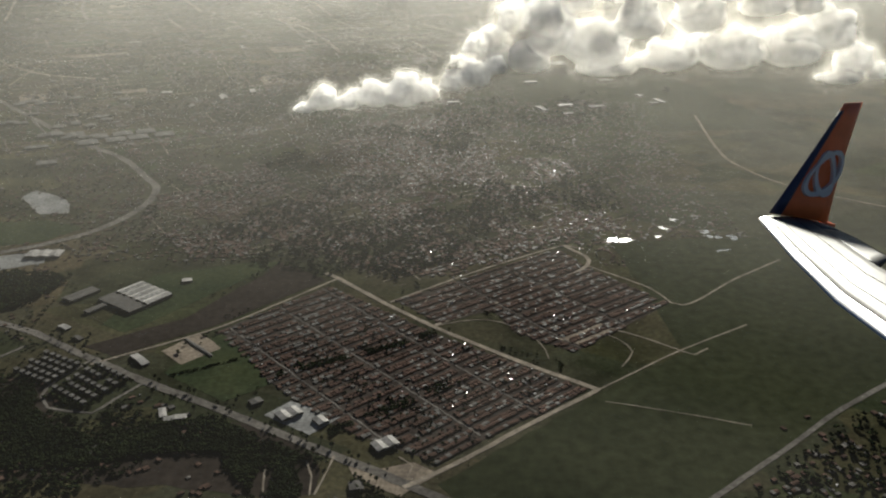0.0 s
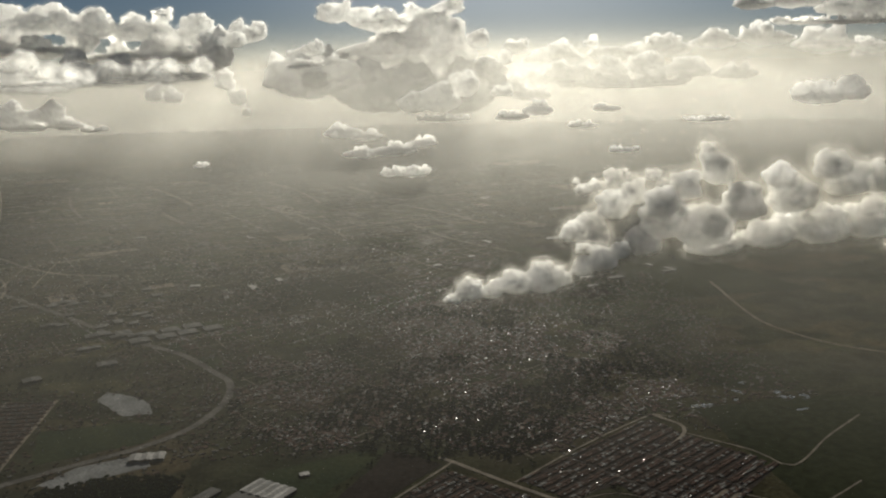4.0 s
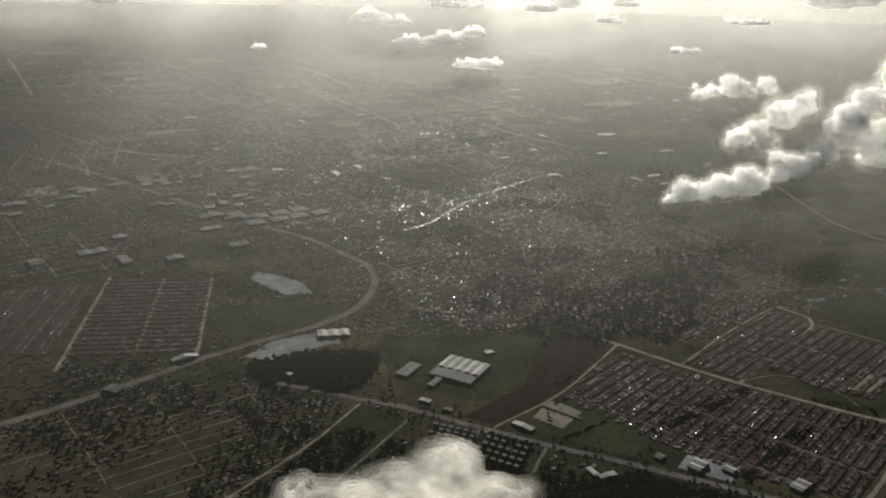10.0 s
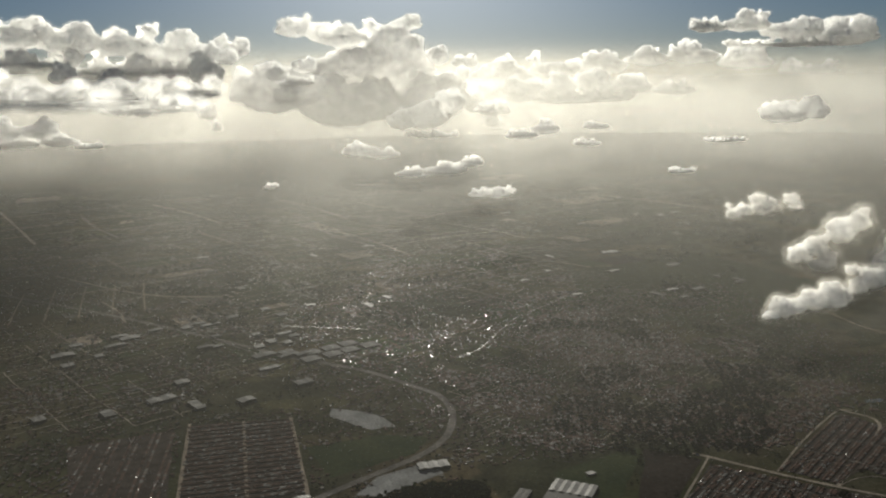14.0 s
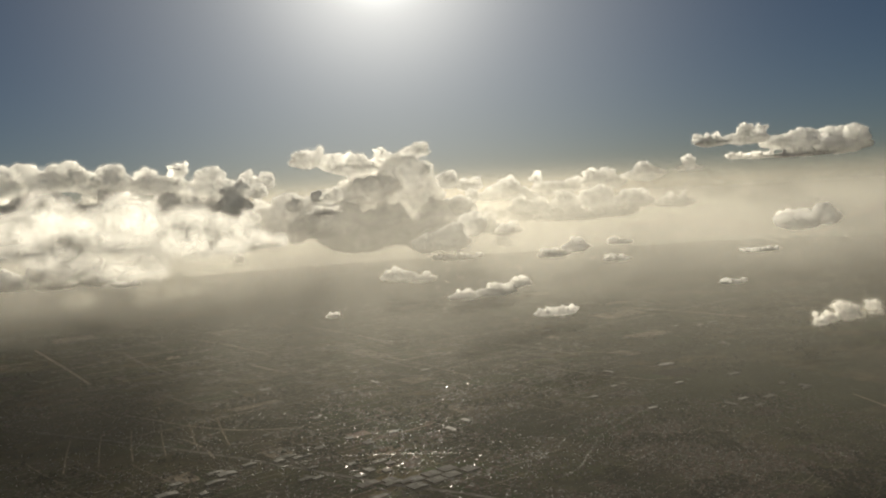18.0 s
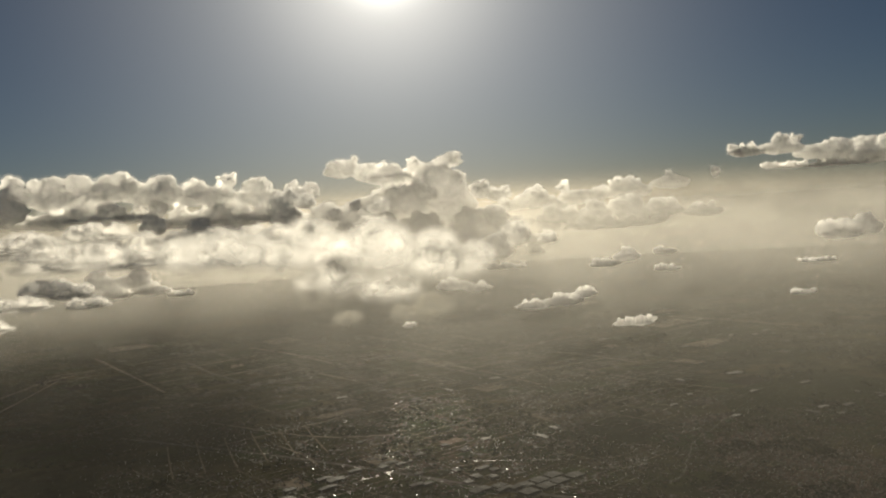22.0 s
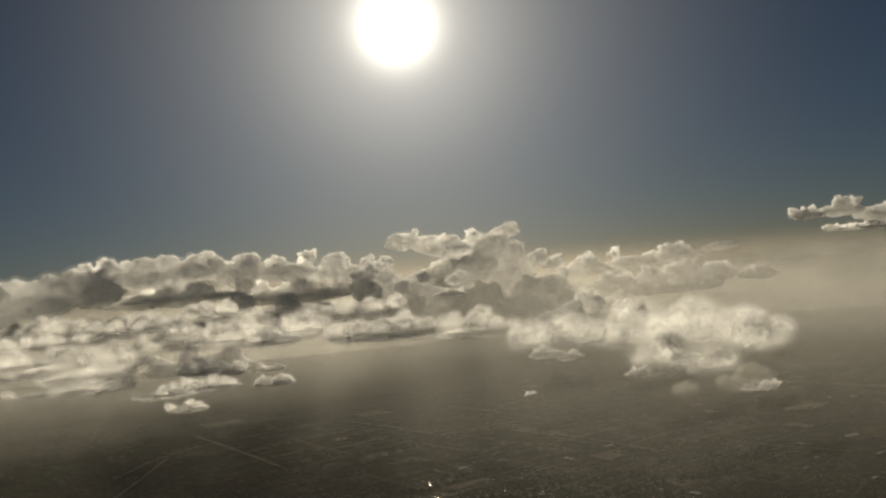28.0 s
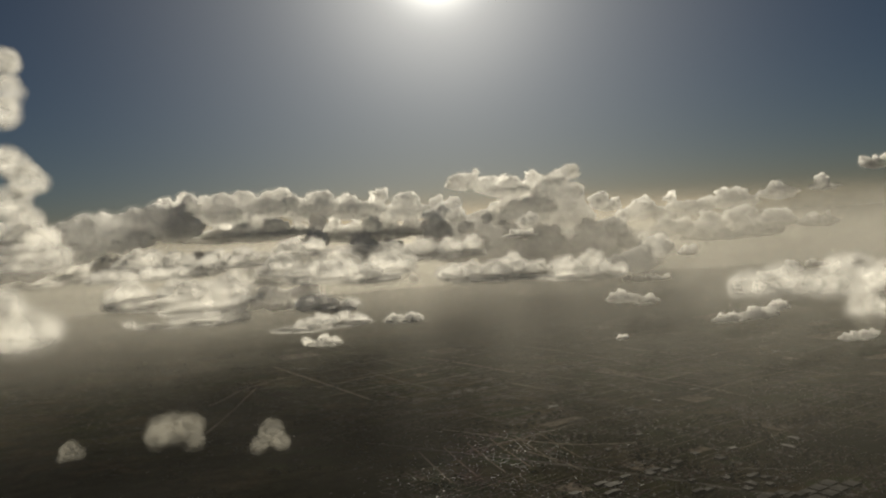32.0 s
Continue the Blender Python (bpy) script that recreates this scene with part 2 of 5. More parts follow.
def haze_material(name, density, low, high, streak, lit=0.7, west_share=1.0, forward=0.1, colour=(0.86, 0.84, 0.78)):
    """A thin curtain of vapour: none at the ground, most between the two heights low, none above high; light comes through it from behind."""
    n = Nodes(name)
    g = n.coords()
    xyz = n.add("ShaderNodeSeparateXYZ")
    n.tree.links.new(g.outputs["Position"], xyz.inputs[0])
    up = n.add("ShaderNodeMapRange", interpolation_type="SMOOTHSTEP", From_Min=low[0], From_Max=low[1], To_Min=0, To_Max=density)
    n.tree.links.new(xyz.outputs["Z"], up.inputs[0])
    down = n.add("ShaderNodeMapRange", interpolation_type="SMOOTHSTEP", From_Min=high[0], From_Max=high[1], To_Min=1, To_Max=0)
    n.tree.links.new(xyz.outputs["Z"], down.inputs[0])
    k = n.add("ShaderNodeMapRange", From_Min=0.3, From_Max=0.7, To_Min=1 - streak, To_Max=1 + streak)
    n.tree.links.new(n.noise(g, 0.0025, 4, 0.5).outputs[0], k.inputs[0])
    # thinner to the west and east, standing in for dimmer light there
    west = n.add("ShaderNodeMapRange", interpolation_type="SMOOTHSTEP", From_Min=-230, From_Max=-780, To_Min=1, To_Max=west_share)
    n.tree.links.new(xyz.outputs["X"], west.inputs[0])
    east = n.add("ShaderNodeMapRange", interpolation_type="SMOOTHSTEP", From_Min=100, From_Max=750, To_Min=1, To_Max=0.55 if west_share < 0.74 else 1.0)
    n.tree.links.new(xyz.outputs["X"], east.inputs[0])
    a = n.math("MULTIPLY", n.math("MULTIPLY", n.math("MULTIPLY", n.math("MULTIPLY", up, down), k), west), east)
    d = n.add("ShaderNodeBsdfDiffuse")
    d.inputs["Color"].default_value = (*colour, 1)
    t = n.add("ShaderNodeBsdfTranslucent")
    t.inputs["Color"].default_value = (*colour, 1)
    body = n.add("ShaderNodeMixShader", Fac=lit)
    n.link(d, body, 1), n.link(t, body, 2)
    # droplets send most of the light on in nearly the way it came
    ahead = n.add("ShaderNodeBsdfRefraction", Roughness=1.0, IOR=1.35)
    ahead.inputs["Color"].default_value = (1.0, 0.97, 0.90, 1)
    both = n.add("ShaderNodeMixShader", Fac=forward)
    n.link(body, both, 1), n.link(ahead, both, 2)
    clear = n.add("ShaderNodeBsdfTransparent")
    v = n.add("ShaderNodeMixShader")
    n.link(a, v, 0), n.link(clear, v, 1), n.link(both, v, 2)
    return n.finish(v)


# ---- builders ----
def obj(name, bm, material, parent=None, smooth=False):
    me = bpy.data.meshes.new(name)
    bm.to_mesh(me)
    bm.free()
    if smooth:
        me.shade_smooth()
    for m in material if isinstance(material, (list, tuple)) else [material]:
        me.materials.append(m)
    ob = new(name, me)
    ob.parent = parent
    return ob


def part(name, bm, material, parent, label="", smooth=False):
    """One mesh under a thing or a part."""
    return tagged(obj(name, bm, material, parent, smooth), label)


def raw(name, verts, faces, material, slots=None, parent=None):
    """A mesh from computed corners and faces."""
    me = bpy.data.meshes.new(name)
    me.from_pydata(verts, [], faces)
    for m in material if isinstance(material, (list, tuple)) else [material]:
        me.materials.append(m)
    if slots is not None:
        me.polygons.foreach_set("material_index", slots)
    ob = new(name, me)
    ob.parent = parent
    return ob


def box(bm, x0, y0, z0, x1, y1, z1):
    v = [bm.verts.new(p) for p in ((x0, y0, z0), (x1, y0, z0), (x1, y1, z0), (x0, y1, z0), (x0, y0, z1), (x1, y0, z1), (x1, y1, z1), (x0, y1, z1))]
    for f in ((3, 2, 1, 0), (4, 5, 6, 7), (0, 1, 5, 4), (1, 2, 6, 5), (2, 3, 7, 6), (3, 0, 4, 7)):
        bm.faces.new([v[i] for i in f])
    return bm


def sheet(name, pts, z, material, label, category, ragged=0.0, seed=0):
    """A flat piece of ground with a slightly ragged border."""
    rng = random.Random(seed + len(pts))
    out = []
    for (ax, ay), (bx, by) in zip(pts, pts[1:] + pts[:1]):
        n = max(1, int(math.hypot(bx - ax, by - ay) / 12)) if ragged else 1
        for i in range(n):
            f = i / n
            out.append((ax + (bx - ax) * f + rng.uniform(-ragged, ragged), ay + (by - ay) * f + rng.uniform(-ragged, ragged)))
    bm = bmesh.new()
    top = [bm.verts.new((x, y, z)) for x, y in out]
    low = [bm.verts.new((x, y, -0.3)) for x, y in out]
    bm.faces.new(top)
    for i in range(len(out)):
        j = (i + 1) % len(out)
        bm.faces.new((low[i], low[j], top[j], top[i]))
    bmesh.ops.recalc_face_normals(bm, faces=bm.faces)
    return tagged(obj(name, bm, material), label, category, kind="structure")


def smooth_line(pts, step=8.0):
    """A smooth line through the points."""
    out = []
    p = [Vector(q) for q in pts]
    p = [p[0] * 2 - p[1]] + p + [p[-1] * 2 - p[-2]]
    for i in range(1, len(p) - 2):
        n = max(1, int((p[i + 1] - p[i]).length / step))
        for k in range(n):
            u = k / n
            a, b, c, d = p[i - 1], p[i], p[i + 1], p[i + 2]
            out.append(0.5 * ((2 * b) + (c - a) * u + (2 * a - 5 * b + 4 * c - d) * u * u + (3 * b - a - 3 * c + d) * u ** 3))
    return out + [p[-2]]


ROAD_CELLS = set()


def on_road(x, y):
    return (int(x // 3), int(y // 3)) in ROAD_CELLS


def road(name, pts, width, z, material, label, wobble=0.15, seed=1):
    line = smooth_line(pts)
    rng = random.Random(seed)
    verts, faces = [], []
    for i, q in enumerate(line):
        d = (line[min(i + 1, len(line) - 1)] - line[max(i - 1, 0)]).normalized()
        s = Vector((-d.y, d.x))
        w0, w1 = (width * 0.5 * (1 + rng.uniform(-wobble, wobble)) for _ in "ab")
        a, b = q + s * w0, q - s * w1
        reach = width / 2 + 2
        for du in range(0, 9, 2):
            for k in range(int(-reach // 2), int(reach // 2) + 1):
                at = q + d * du + s * k * 2
                ROAD_CELLS.add((int(at.x // 3), int(at.y // 3)))
        verts += [(a.x, a.y, 0), (a.x, a.y, z), (b.x, b.y, z), (b.x, b.y, 0)]
        if i:
            k = 4 * i
            for j in range(3):
                faces.append((k - 4 + j, k - 3 + j, k + 1 + j, k + j))
    return tagged(raw(name, verts, faces, material), label, "road", kind="structure")


def inside(x, y, poly):
    hit = False
    for (ax, ay), (bx, by) in zip(poly, poly[1:] + poly[:1]):
        if (ay > y) != (by > y) and x < (bx - ax) * (y - ay) / (by - ay) + ax:
            hit = not hit
    return hit


HOUSE_FACES = [(0, 1, 5, 4), (1, 2, 6, 9, 5), (2, 3, 7, 6), (3, 0, 4, 8, 7), (4, 5, 9, 8), (7, 8, 9, 6)]


def house_verts(x, y, w, d, h, r, a):
    """A gabled house: four walls and two roof slopes; w along the ridge."""
    c, s = math.cos(a), math.sin(a)
    loc = [(-w, -d, 0), (w, -d, 0), (w, d, 0), (-w, d, 0), (-w, -d, h), (w, -d, h), (w, d, h), (-w, d, h), (-w, 0, h + r), (w, 0, h + r)]
    return [(x + (p * c - q * s) / 2, y + (p * s + q * c) / 2, z) for p, q, z in loc]


class Town:
    """Many houses in one mesh, with walls, tiled, grey and zinc roofs."""

    def __init__(self):
        self.v, self.f, self.m = [], [], []

    def add(self, x, y, w, d, h, r, a, roof):
        k = len(self.v)
        if roof == 3:
            w, d, h = w * 0.4, d * 0.4, h * 1.1
        h *= 0.55
        self.v += house_verts(x, y, w, d, h, r, a)
        for i, f in enumerate(HOUSE_FACES):
            self.f.append(tuple(k + j for j in f))
            self.m.append(0 if i < 4 else roof)

    def done(self, name, label):
        return tagged(raw(name, self.v, self.f, [M_WALL, M_ROOF, M_ROOFG, M_METAL], self.m), label, "houses", kind="stuff")


def roof_kind(rng, grey=0.25, zinc=0.03):
    u = rng.random()
    return 3 if u < zinc else 2 if u < zinc + grey else 1


# ---- the ground ----
def build_ground():
    bm = bmesh.new()
    bmesh.ops.create_grid(bm, x_segments=24, y_segments=24, size=9000)
    tagged(obj("ground", bm, M_GROUND), "flat mixed country of dark grass, scrub and bare soil", "ground", kind="structure")


build_ground()

CANAL = [(-118, 602), (-79, 570), (-145, 496), (-193, 459), (-215, 470), (-165, 508), (-128, 575)]
EST_A = [(-140, 490), (-78, 560), (-6, 494), (84, 426), (0, 357), (-50, 385), (-90, 425)]
EST_B = [(-29, 537), (34, 588), (93, 631), (108, 598), (156, 537), (82, 468), (48, 494), (36, 524), (0, 505)]
EST_C = [(-499, 748), (-407, 741), (-401, 582), (-496, 586)]
EST_D = [(-600, 721), (-512, 740), (-505, 589), (-575, 594)]
EAST = [(135, 646), (252, 661), (330, 640), (420, 520), (256, 435), (134, 337), (60, 250), (2, 342), (92, 424), (150, 470)]
sheet("field_canal", CANAL, 0.10, M_SOIL, "long dark bare strip of wet soil", "field", 0.6)
sheet("field_east", EAST, 0.06, M_FIELD, "wide dark green pasture beyond the housing estate", "field", 2)
sheet("field_estate", [(-158, 440), (-138, 490), (-116, 466), (-94, 429), (-117, 411)], 0.08, M_LAWN, "green meadow beside the housing estate", "field", 0.8)
sheet("field_factory", [(-206, 575), (-131, 602), (-118, 600), (-170, 524), (-196, 488), (-214, 498)], 0.07, M_LAWN, "rough green lawn round the factory", "field", 1)
sheet("field_bend", [(-397, 672), (-327, 684), (-287, 668), (-309, 638), (-381, 607)], 0.07, M_LAWN, "green field inside the highway's bend", "field", 1)
sheet("field_park", [(-315, 448), (-281, 494), (-250, 472), (-284, 426)], 0.07, M_FIELD, "grassy park plot with worn paths", "field", 1)
sheet("field_far", [(68, 1261), (320, 1361), (420, 1000), (150, 985), (0, 1080)], 0.07, M_FIELD, "wide green pasture behind the town", "field", 6)
sheet("field_mid", [(-60, 1010), (-130, 980), (-160, 1060), (-70, 1120)], 0.07, M_LAWN, "green field among factory sheds", "field", 3)
sheet("town_ground_estate", EST_A, 0.05, M_TOWN, "brown streets and yards of the housing estate", "ground")
sheet("town_ground_east", EST_B, 0.05, M_TOWN, "brown streets and yards of the smaller estate", "ground")
sheet("town_ground_west", EST_C, 0.05, M_TOWN, "brown streets and yards of the western estate", "ground")
sheet("town_ground_outer", EST_D, 0.05, M_TOWN, "brown streets and yards of the outer estate", "ground")
sheet("bare_yard", [(-368, 758), (-329, 735), (-314, 701), (-337, 697), (-372, 740)], 0.09, M_PAVED, "pale grey gravel lot", "yard", 1.5)
sheet("paved_yard", [(-345, 600), (-300, 618), (-292, 596), (-345, 566), (-365, 575)], 0.09, M_PAVED, "grey paved lorry yard", "yard", 1)

road("road_avenue", [(-338, 530), (-280, 500), (-252, 487), (-215, 462), (-165, 430), (-124, 407), (-88, 385), (-52, 363), (-20, 344), (40, 305)], 5.5, 0.16, M_ROAD, "broad dusty asphalt avenue")
road("road_estate_north", [(-82, 582), (-72, 573), (-36, 533), (-4, 501), (19, 481), (44, 460), (61, 447), (90, 426)], 3.6, 0.17, M_DIRT, "pale dirt road through the housing estate")
road("road_estate_east", [(90, 426), (49, 392), (21, 367), (-2, 348), (-16, 338)], 3.0, 0.18, M_DIRT, "pale dirt road along the estate's edge")
road("road_field_a", [(90, 426), (116, 447), (146, 471), (199, 507)], 1.2, 0.15, M_DIRT, "narrow pale track across the pasture")
road("road_field_b", [(110, 500), (130, 487), (155, 467), (165, 475)], 1.2, 0.16, M_DIRT, "narrow pale track across the pasture")
road("road_estate_top", [(-33, 535), (34, 593), (98, 639), (112, 632)], 1.8, 0.19, M_DIRT, "pale track behind the estate")
road("road_estate_mid", [(-4, 501), (35, 532), (110, 600), (98, 639)], 3.0, 0.20, M_DIRT, "pale dirt road through the smaller estate")
road("road_estate_rim", [(110, 600), (148, 562), (165, 535), (213, 578), (259, 615)], 1.4, 0.16, M_DIRT, "pale track along the pasture")
road("road_field_c", [(108, 452), (118, 470), (112, 486), (104, 494), (110, 505)], 0.9, 0.15, M_DIRT, "winding worn footpath at the pasture's edge", 0.4)
road("road_field_d", [(92, 414), (128, 404), (165, 392)], 0.6, 0.15, M_DIRT, "faint worn path across the pasture", 0.5)
road("road_plot_a", [(-5, 500), (22, 510), (42, 506), (62, 482), (66, 460)], 0.8, 0.21, M_DIRT, "curved worn footpath on the grassy plot", 0.4)
road("road_plot_b", [(30, 528), (20, 540), (8, 548), (-6, 544), (-12, 530)], 0.8, 0.21, M_DIRT, "curved worn footpath on the grassy plot", 0.4)
road("road_flats", [(-164, 432), (-176, 412), (-184, 398), (-198, 400), (-209, 403), (-217, 414), (-218, 423), (-211, 440), (-204, 455)], 1.8, 0.18, M_ROAD, "grey loop road round the blocks of flats", 0.25)
for i, run in enumerate((((-83, 351), (-82, 341), (-80, 328)), ((-64, 358), (-60, 346), (-59, 332)), ((-51, 362), (-53, 350), (-57, 332)), ((-19, 362), (-12, 355), (-14, 346)))):
    road(f"road_wood_{i + 1}", list(run), 0.9, 0.18, M_DIRT, "pale worn track between the trees", 0.5, i)
sheet("yard_corner", [(-45, 357), (-23, 347), (-10, 338), (-18, 331), (-40, 347)], 0.1, M_BARE, "trampled bare earth beside the avenue", "yard", 1.2)
sheet("field_wood", [(-249, 434), (-220, 430), (-200, 393), (-178, 379), (-119, 396), (-85, 382), (-59, 360), (-59, 331), (-106, 335), (-206, 342), (-270, 380)], 0.04, M_SOIL, "dark earth under the trees", "ground", 3)
road("road_south", [(90, 300), (134, 337), (179, 374), (215, 405), (256, 435), (330, 490)], 3.0, 0.15, M_ROAD, "dusty road at the edge of the pasture")
road("road_red", [(313, 1065), (298, 915), (303, 854), (332, 792), (393, 739), (480, 690)], 2.6, 0.15, M_BARE, "reddish dirt road across the plain")
road("road_canal", [(-72, 573), (-106, 533), (-142, 494), (-192, 457), (-203, 449)], 1.8, 0.21, M_DIRT, "pale track beside the dark strip")
road("highway", [(-900, 1420), (-720, 1260), (-584, 1129), (-477, 1015), (-399, 929), (-324, 862), (-280, 800), (-261, 770), (-256, 729), (-264, 690), (-281, 656), (-309, 629), (-355, 600), (-396, 573), (-440, 537), (-492, 498), (-560, 460)], 7.0, 0.17, M_ROAD, "curving grey highway", 0.08)
road("road_park", [(-281, 494), (-313, 447), (-340, 415), (-372, 378)], 1.6, 0.18, M_DIRT, "pale road beside the park plot")
road("road_park_east", [(-250, 470), (-287, 419), (-310, 390)], 2.0, 0.18, M_ROAD, "grey road beside the park plot")
for i, (a, b) in enumerate((((-499, 752), (-497, 560)), ((-450, 746), (-446, 585)), ((-407, 745), (-400, 575)))):
    road(f"road_west_{i + 1}", [a, b], 3.0, 0.15, M_BARE, "pale street through the western estate", seed=i)


road("road_north_a", [(-1205, 1870), (-1170, 1960), (-1143, 2036), (-1050, 2150)], 6, 0.2, M_DIRT, "pale distant road across the plain")
road("road_north_b", [(-1187, 1600), (-1150, 1800), (-1112, 2050)], 4, 0.2, M_DIRT, "pale distant road across the plain")
road("road_north_c", [(-760, 1460), (-690, 1380), (-642, 1326), (-570, 1270), (-470, 1240)], 5, 0.2, M_DIRT, "pale distant road across the plain")
for i in range(6):
    x = -820 + 42 * i
    road(f"road_comb_{i + 1}", [(x, 1330 + 8 * i), (x + 10, 1240 + 8 * i), (x + 22, 1150 + 8 * i)], 2.2, 0.18, M_BARE, "pale street of a distant quarter", seed=i)


# ---- houses ----
def house_thing(kind):
    """One small house with walls, a gabled roof and a door, built once for each roof."""
    v = house_verts(0, 0, 2.2, 2.3, 0.9, 0.22, 0)
    root = raw("house", v[:8], [(0, 1, 5, 4), (1, 2, 6, 5), (2, 3, 7, 6), (3, 0, 4, 7)], M_WALL)
    tagged(root, "small rendered house with a brown tiled roof on the estate" if kind == 1 else "small rendered house with a grey sheet roof on the estate", "house", "houses of the estate")
    bm = bmesh.new()
    e = 0.14
    pro = [(-1.15 - e, 0.9 - 0.02), (0, 1.12), (1.15 + e, 0.9 - 0.02), (1.15 + e, 0.96), (0, 1.22), (-1.15 - e, 0.96)]
    f = [bm.verts.new((-1.1 - e, y, z + 0.02)) for y, z in pro]
    g = [bm.verts.new((1.1 + e, y, z + 0.02)) for y, z in pro]
    for k in range(6):
        bm.faces.new((f[k], f[(k + 1) % 6], g[(k + 1) % 6], g[k]))
    bm.faces.new(f[::-1]), bm.faces.new(g)
    bmesh.ops.recalc_face_normals(bm, faces=bm.faces)
    part("roof", bm, M_ROOF if kind == 1 else M_ROOFG, root)
    part("door", box(bmesh.new(), -0.15, -1.19, 0, 0.15, -1.152, 0.62), M_ROOFG, root)
    return root


HOUSES = {}


def rows_of_houses(poly, angle, rowgap, seed, name, label, skip=0.06, streets=(), single=None):
    """Rows of small houses, back to back; those for which single(x, y) holds are things of their own."""
    rng = random.Random(seed)
    cx = sum(p[0] for p in poly) / len(poly)
    cy = sum(p[1] for p in poly) / len(poly)
    c, s = math.cos(angle), math.sin(angle)
    town = Town()
    rad = 140
    v = -rad
    k = n = 0
    while v < rad:
        u = -rad
        while u < rad:
            x, y = cx + u * c - v * s, cy + u * s + v * c
            w = rng.uniform(1.8, 2.7)
            gap = noise.noise((x * 0.03, y * 0.03, seed)) < -0.6
            if inside(x, y, poly) and not gap and rng.random() > skip and not any(abs(u - q) < 1.9 for q in streets):
                kind = roof_kind(rng, 0.22, 0.02)
                y += rng.uniform(-0.25, 0.25)
                a = angle + rng.uniform(-0.06, 0.06)
                if single and kind != 3 and n < 290 and single(x, y):
                    at = pose(x, y, 0.05, 0, 0, math.degrees(a)) @ Matrix.Diagonal((w / 2.2, rng.uniform(0.85, 1.12), rng.uniform(0.5, 0.65), 1))
                    if kind not in HOUSES:
                        HOUSES[kind] = house_thing(kind)
                        HOUSES[kind].matrix_world = at
                    else:
                        copy_thing(HOUSES[kind], at).matrix_basis = at
                    n += 1
                else:
                    town.add(x, y, w, rng.uniform(1.9, 2.7), rng.uniform(0.75, 1.0), rng.uniform(0.14, 0.26), a, kind)
            u += w + rng.uniform(0.1, 0.7)
        k += 1
        v += rowgap * (0.62 if k % 2 else 1.38)
    for j, q in enumerate(streets):
        run = [(cx + q * c - w * s, cy + q * s + w * c) for w in range(-rad, rad, 4)]
        run = [(x + rng.uniform(-0.3, 0.3), y + rng.uniform(-0.3, 0.3)) for x, y in run if inside(x, y, poly)]
        if len(run) > 3:
            road(f"road_{name}_{j + 1}", run, rng.uniform(0.7, 1.1), 0.16, M_ROAD, "pale dirt street between the houses", 0.5, seed + j)
    return town.done(name, label)


rows_of_houses(EST_A, 0.72, 4.3, 3, "estate_houses", "rows of small brown-roofed houses on the estate", streets=(-62, -38, 2, 40), single=lambda x, y: y < 402)
rows_of_houses(EST_B, 0.66, 4.3, 4, "estate_houses_east", "rows of small brown-roofed houses of the smaller estate", streets=(-20, 25))
rows_of_houses(EST_C, 0.02, 4.5, 5, "estate_houses_west", "dense rows of small brown-roofed houses", streets=(-49,))
rows_of_houses(EST_D, 1.52, 8.5, 6, "estate_houses_outer", "rows of small houses along pale streets")


def scattered(poly, count, seed, name, label, grey=0.22, zinc=0.025, size=(1.6, 3.4), grid=0.6, lower=-0.12):
    rng = random.Random(seed)
    xs, ys = [p[0] for p in poly], [p[1] for p in poly]
    town = Town()
    n = tries = 0
    while n < count and tries < count * 12:
        tries += 1
        x, y = rng.uniform(min(xs), max(xs)), rng.uniform(min(ys), max(ys))
        wob = Vector(noise.noise_vector((x * 0.01, y * 0.01, seed))) * 70
        if not inside(x + wob.x, y + wob.y, poly) or noise.noise((x * 0.02, y * 0.02, seed)) < lower or on_road(x, y):
            continue
        turn = grid + 0.35 * noise.noise((x * 0.004, y * 0.004, 9.0))
        c, q = math.cos(turn), math.sin(turn)
        u, v = x * c + y * q, -x * q + y * c
        v = round(v / 6.4) * 6.4 + rng.choice((-1.75, 1.75)) + rng.uniform(-0.3, 0.3)
        if u % 46 < 2.2:
            continue
        x, y = u * c - v * q, u * q + v * c
        a = turn + (math.pi / 2 if rng.random() < 0.5 else 0) + rng.gauss(0, 0.08)
        town.add(x, y, rng.uniform(*size), rng.uniform(*size), rng.uniform(0.7, 1.2), rng.uniform(0.03, 0.2), a, roof_kind(rng, grey, zinc))
        n += 1
    return town.done(name, label)


scattered([(-252, 785), (-130, 900), (-13, 1089), (108, 860), (160, 700), (90, 650), (-30, 560), (-75, 600), (-127, 615), (-248, 640)], 8500, 11, "town_houses", "crowded brown and grey roofs of the town")
scattered([(-280, 480), (-120, 395), (0, 335), (30, 250), (-250, 280), (-330, 400)], 350, 13, "roadside_houses", "scattered roofs south of the avenue")
scattered([(134, 330), (253, 425), (420, 500), (380, 250), (100, 250)], 900, 14, "southern_houses", "scattered roofs beyond the pasture road", 0.4, 0.03)
scattered([(-300, 850), (-20, 1120), (150, 1500), (-100, 2000), (-700, 2100), (-1000, 1500), (-620, 1150)], 7500, 15, "distant_houses", "distant scattered roofs across the plain", 0.4, 0.03, (1.8, 5.0), lower=0.1)
scattered([(-620, 760), (-520, 760), (-400, 900), (-560, 1080), (-900, 1250), (-900, 800)], 2600, 16, "western_houses", "scattered roofs west of the highway", 0.35, 0.06)
scattered([(-1400, 1400), (-900, 1250), (-700, 2100), (-1000, 2900), (-2000, 2600)], 1400, 17, "far_western_houses", "far scattered roofs on the plain", 0.4, 0.07, (2, 7))
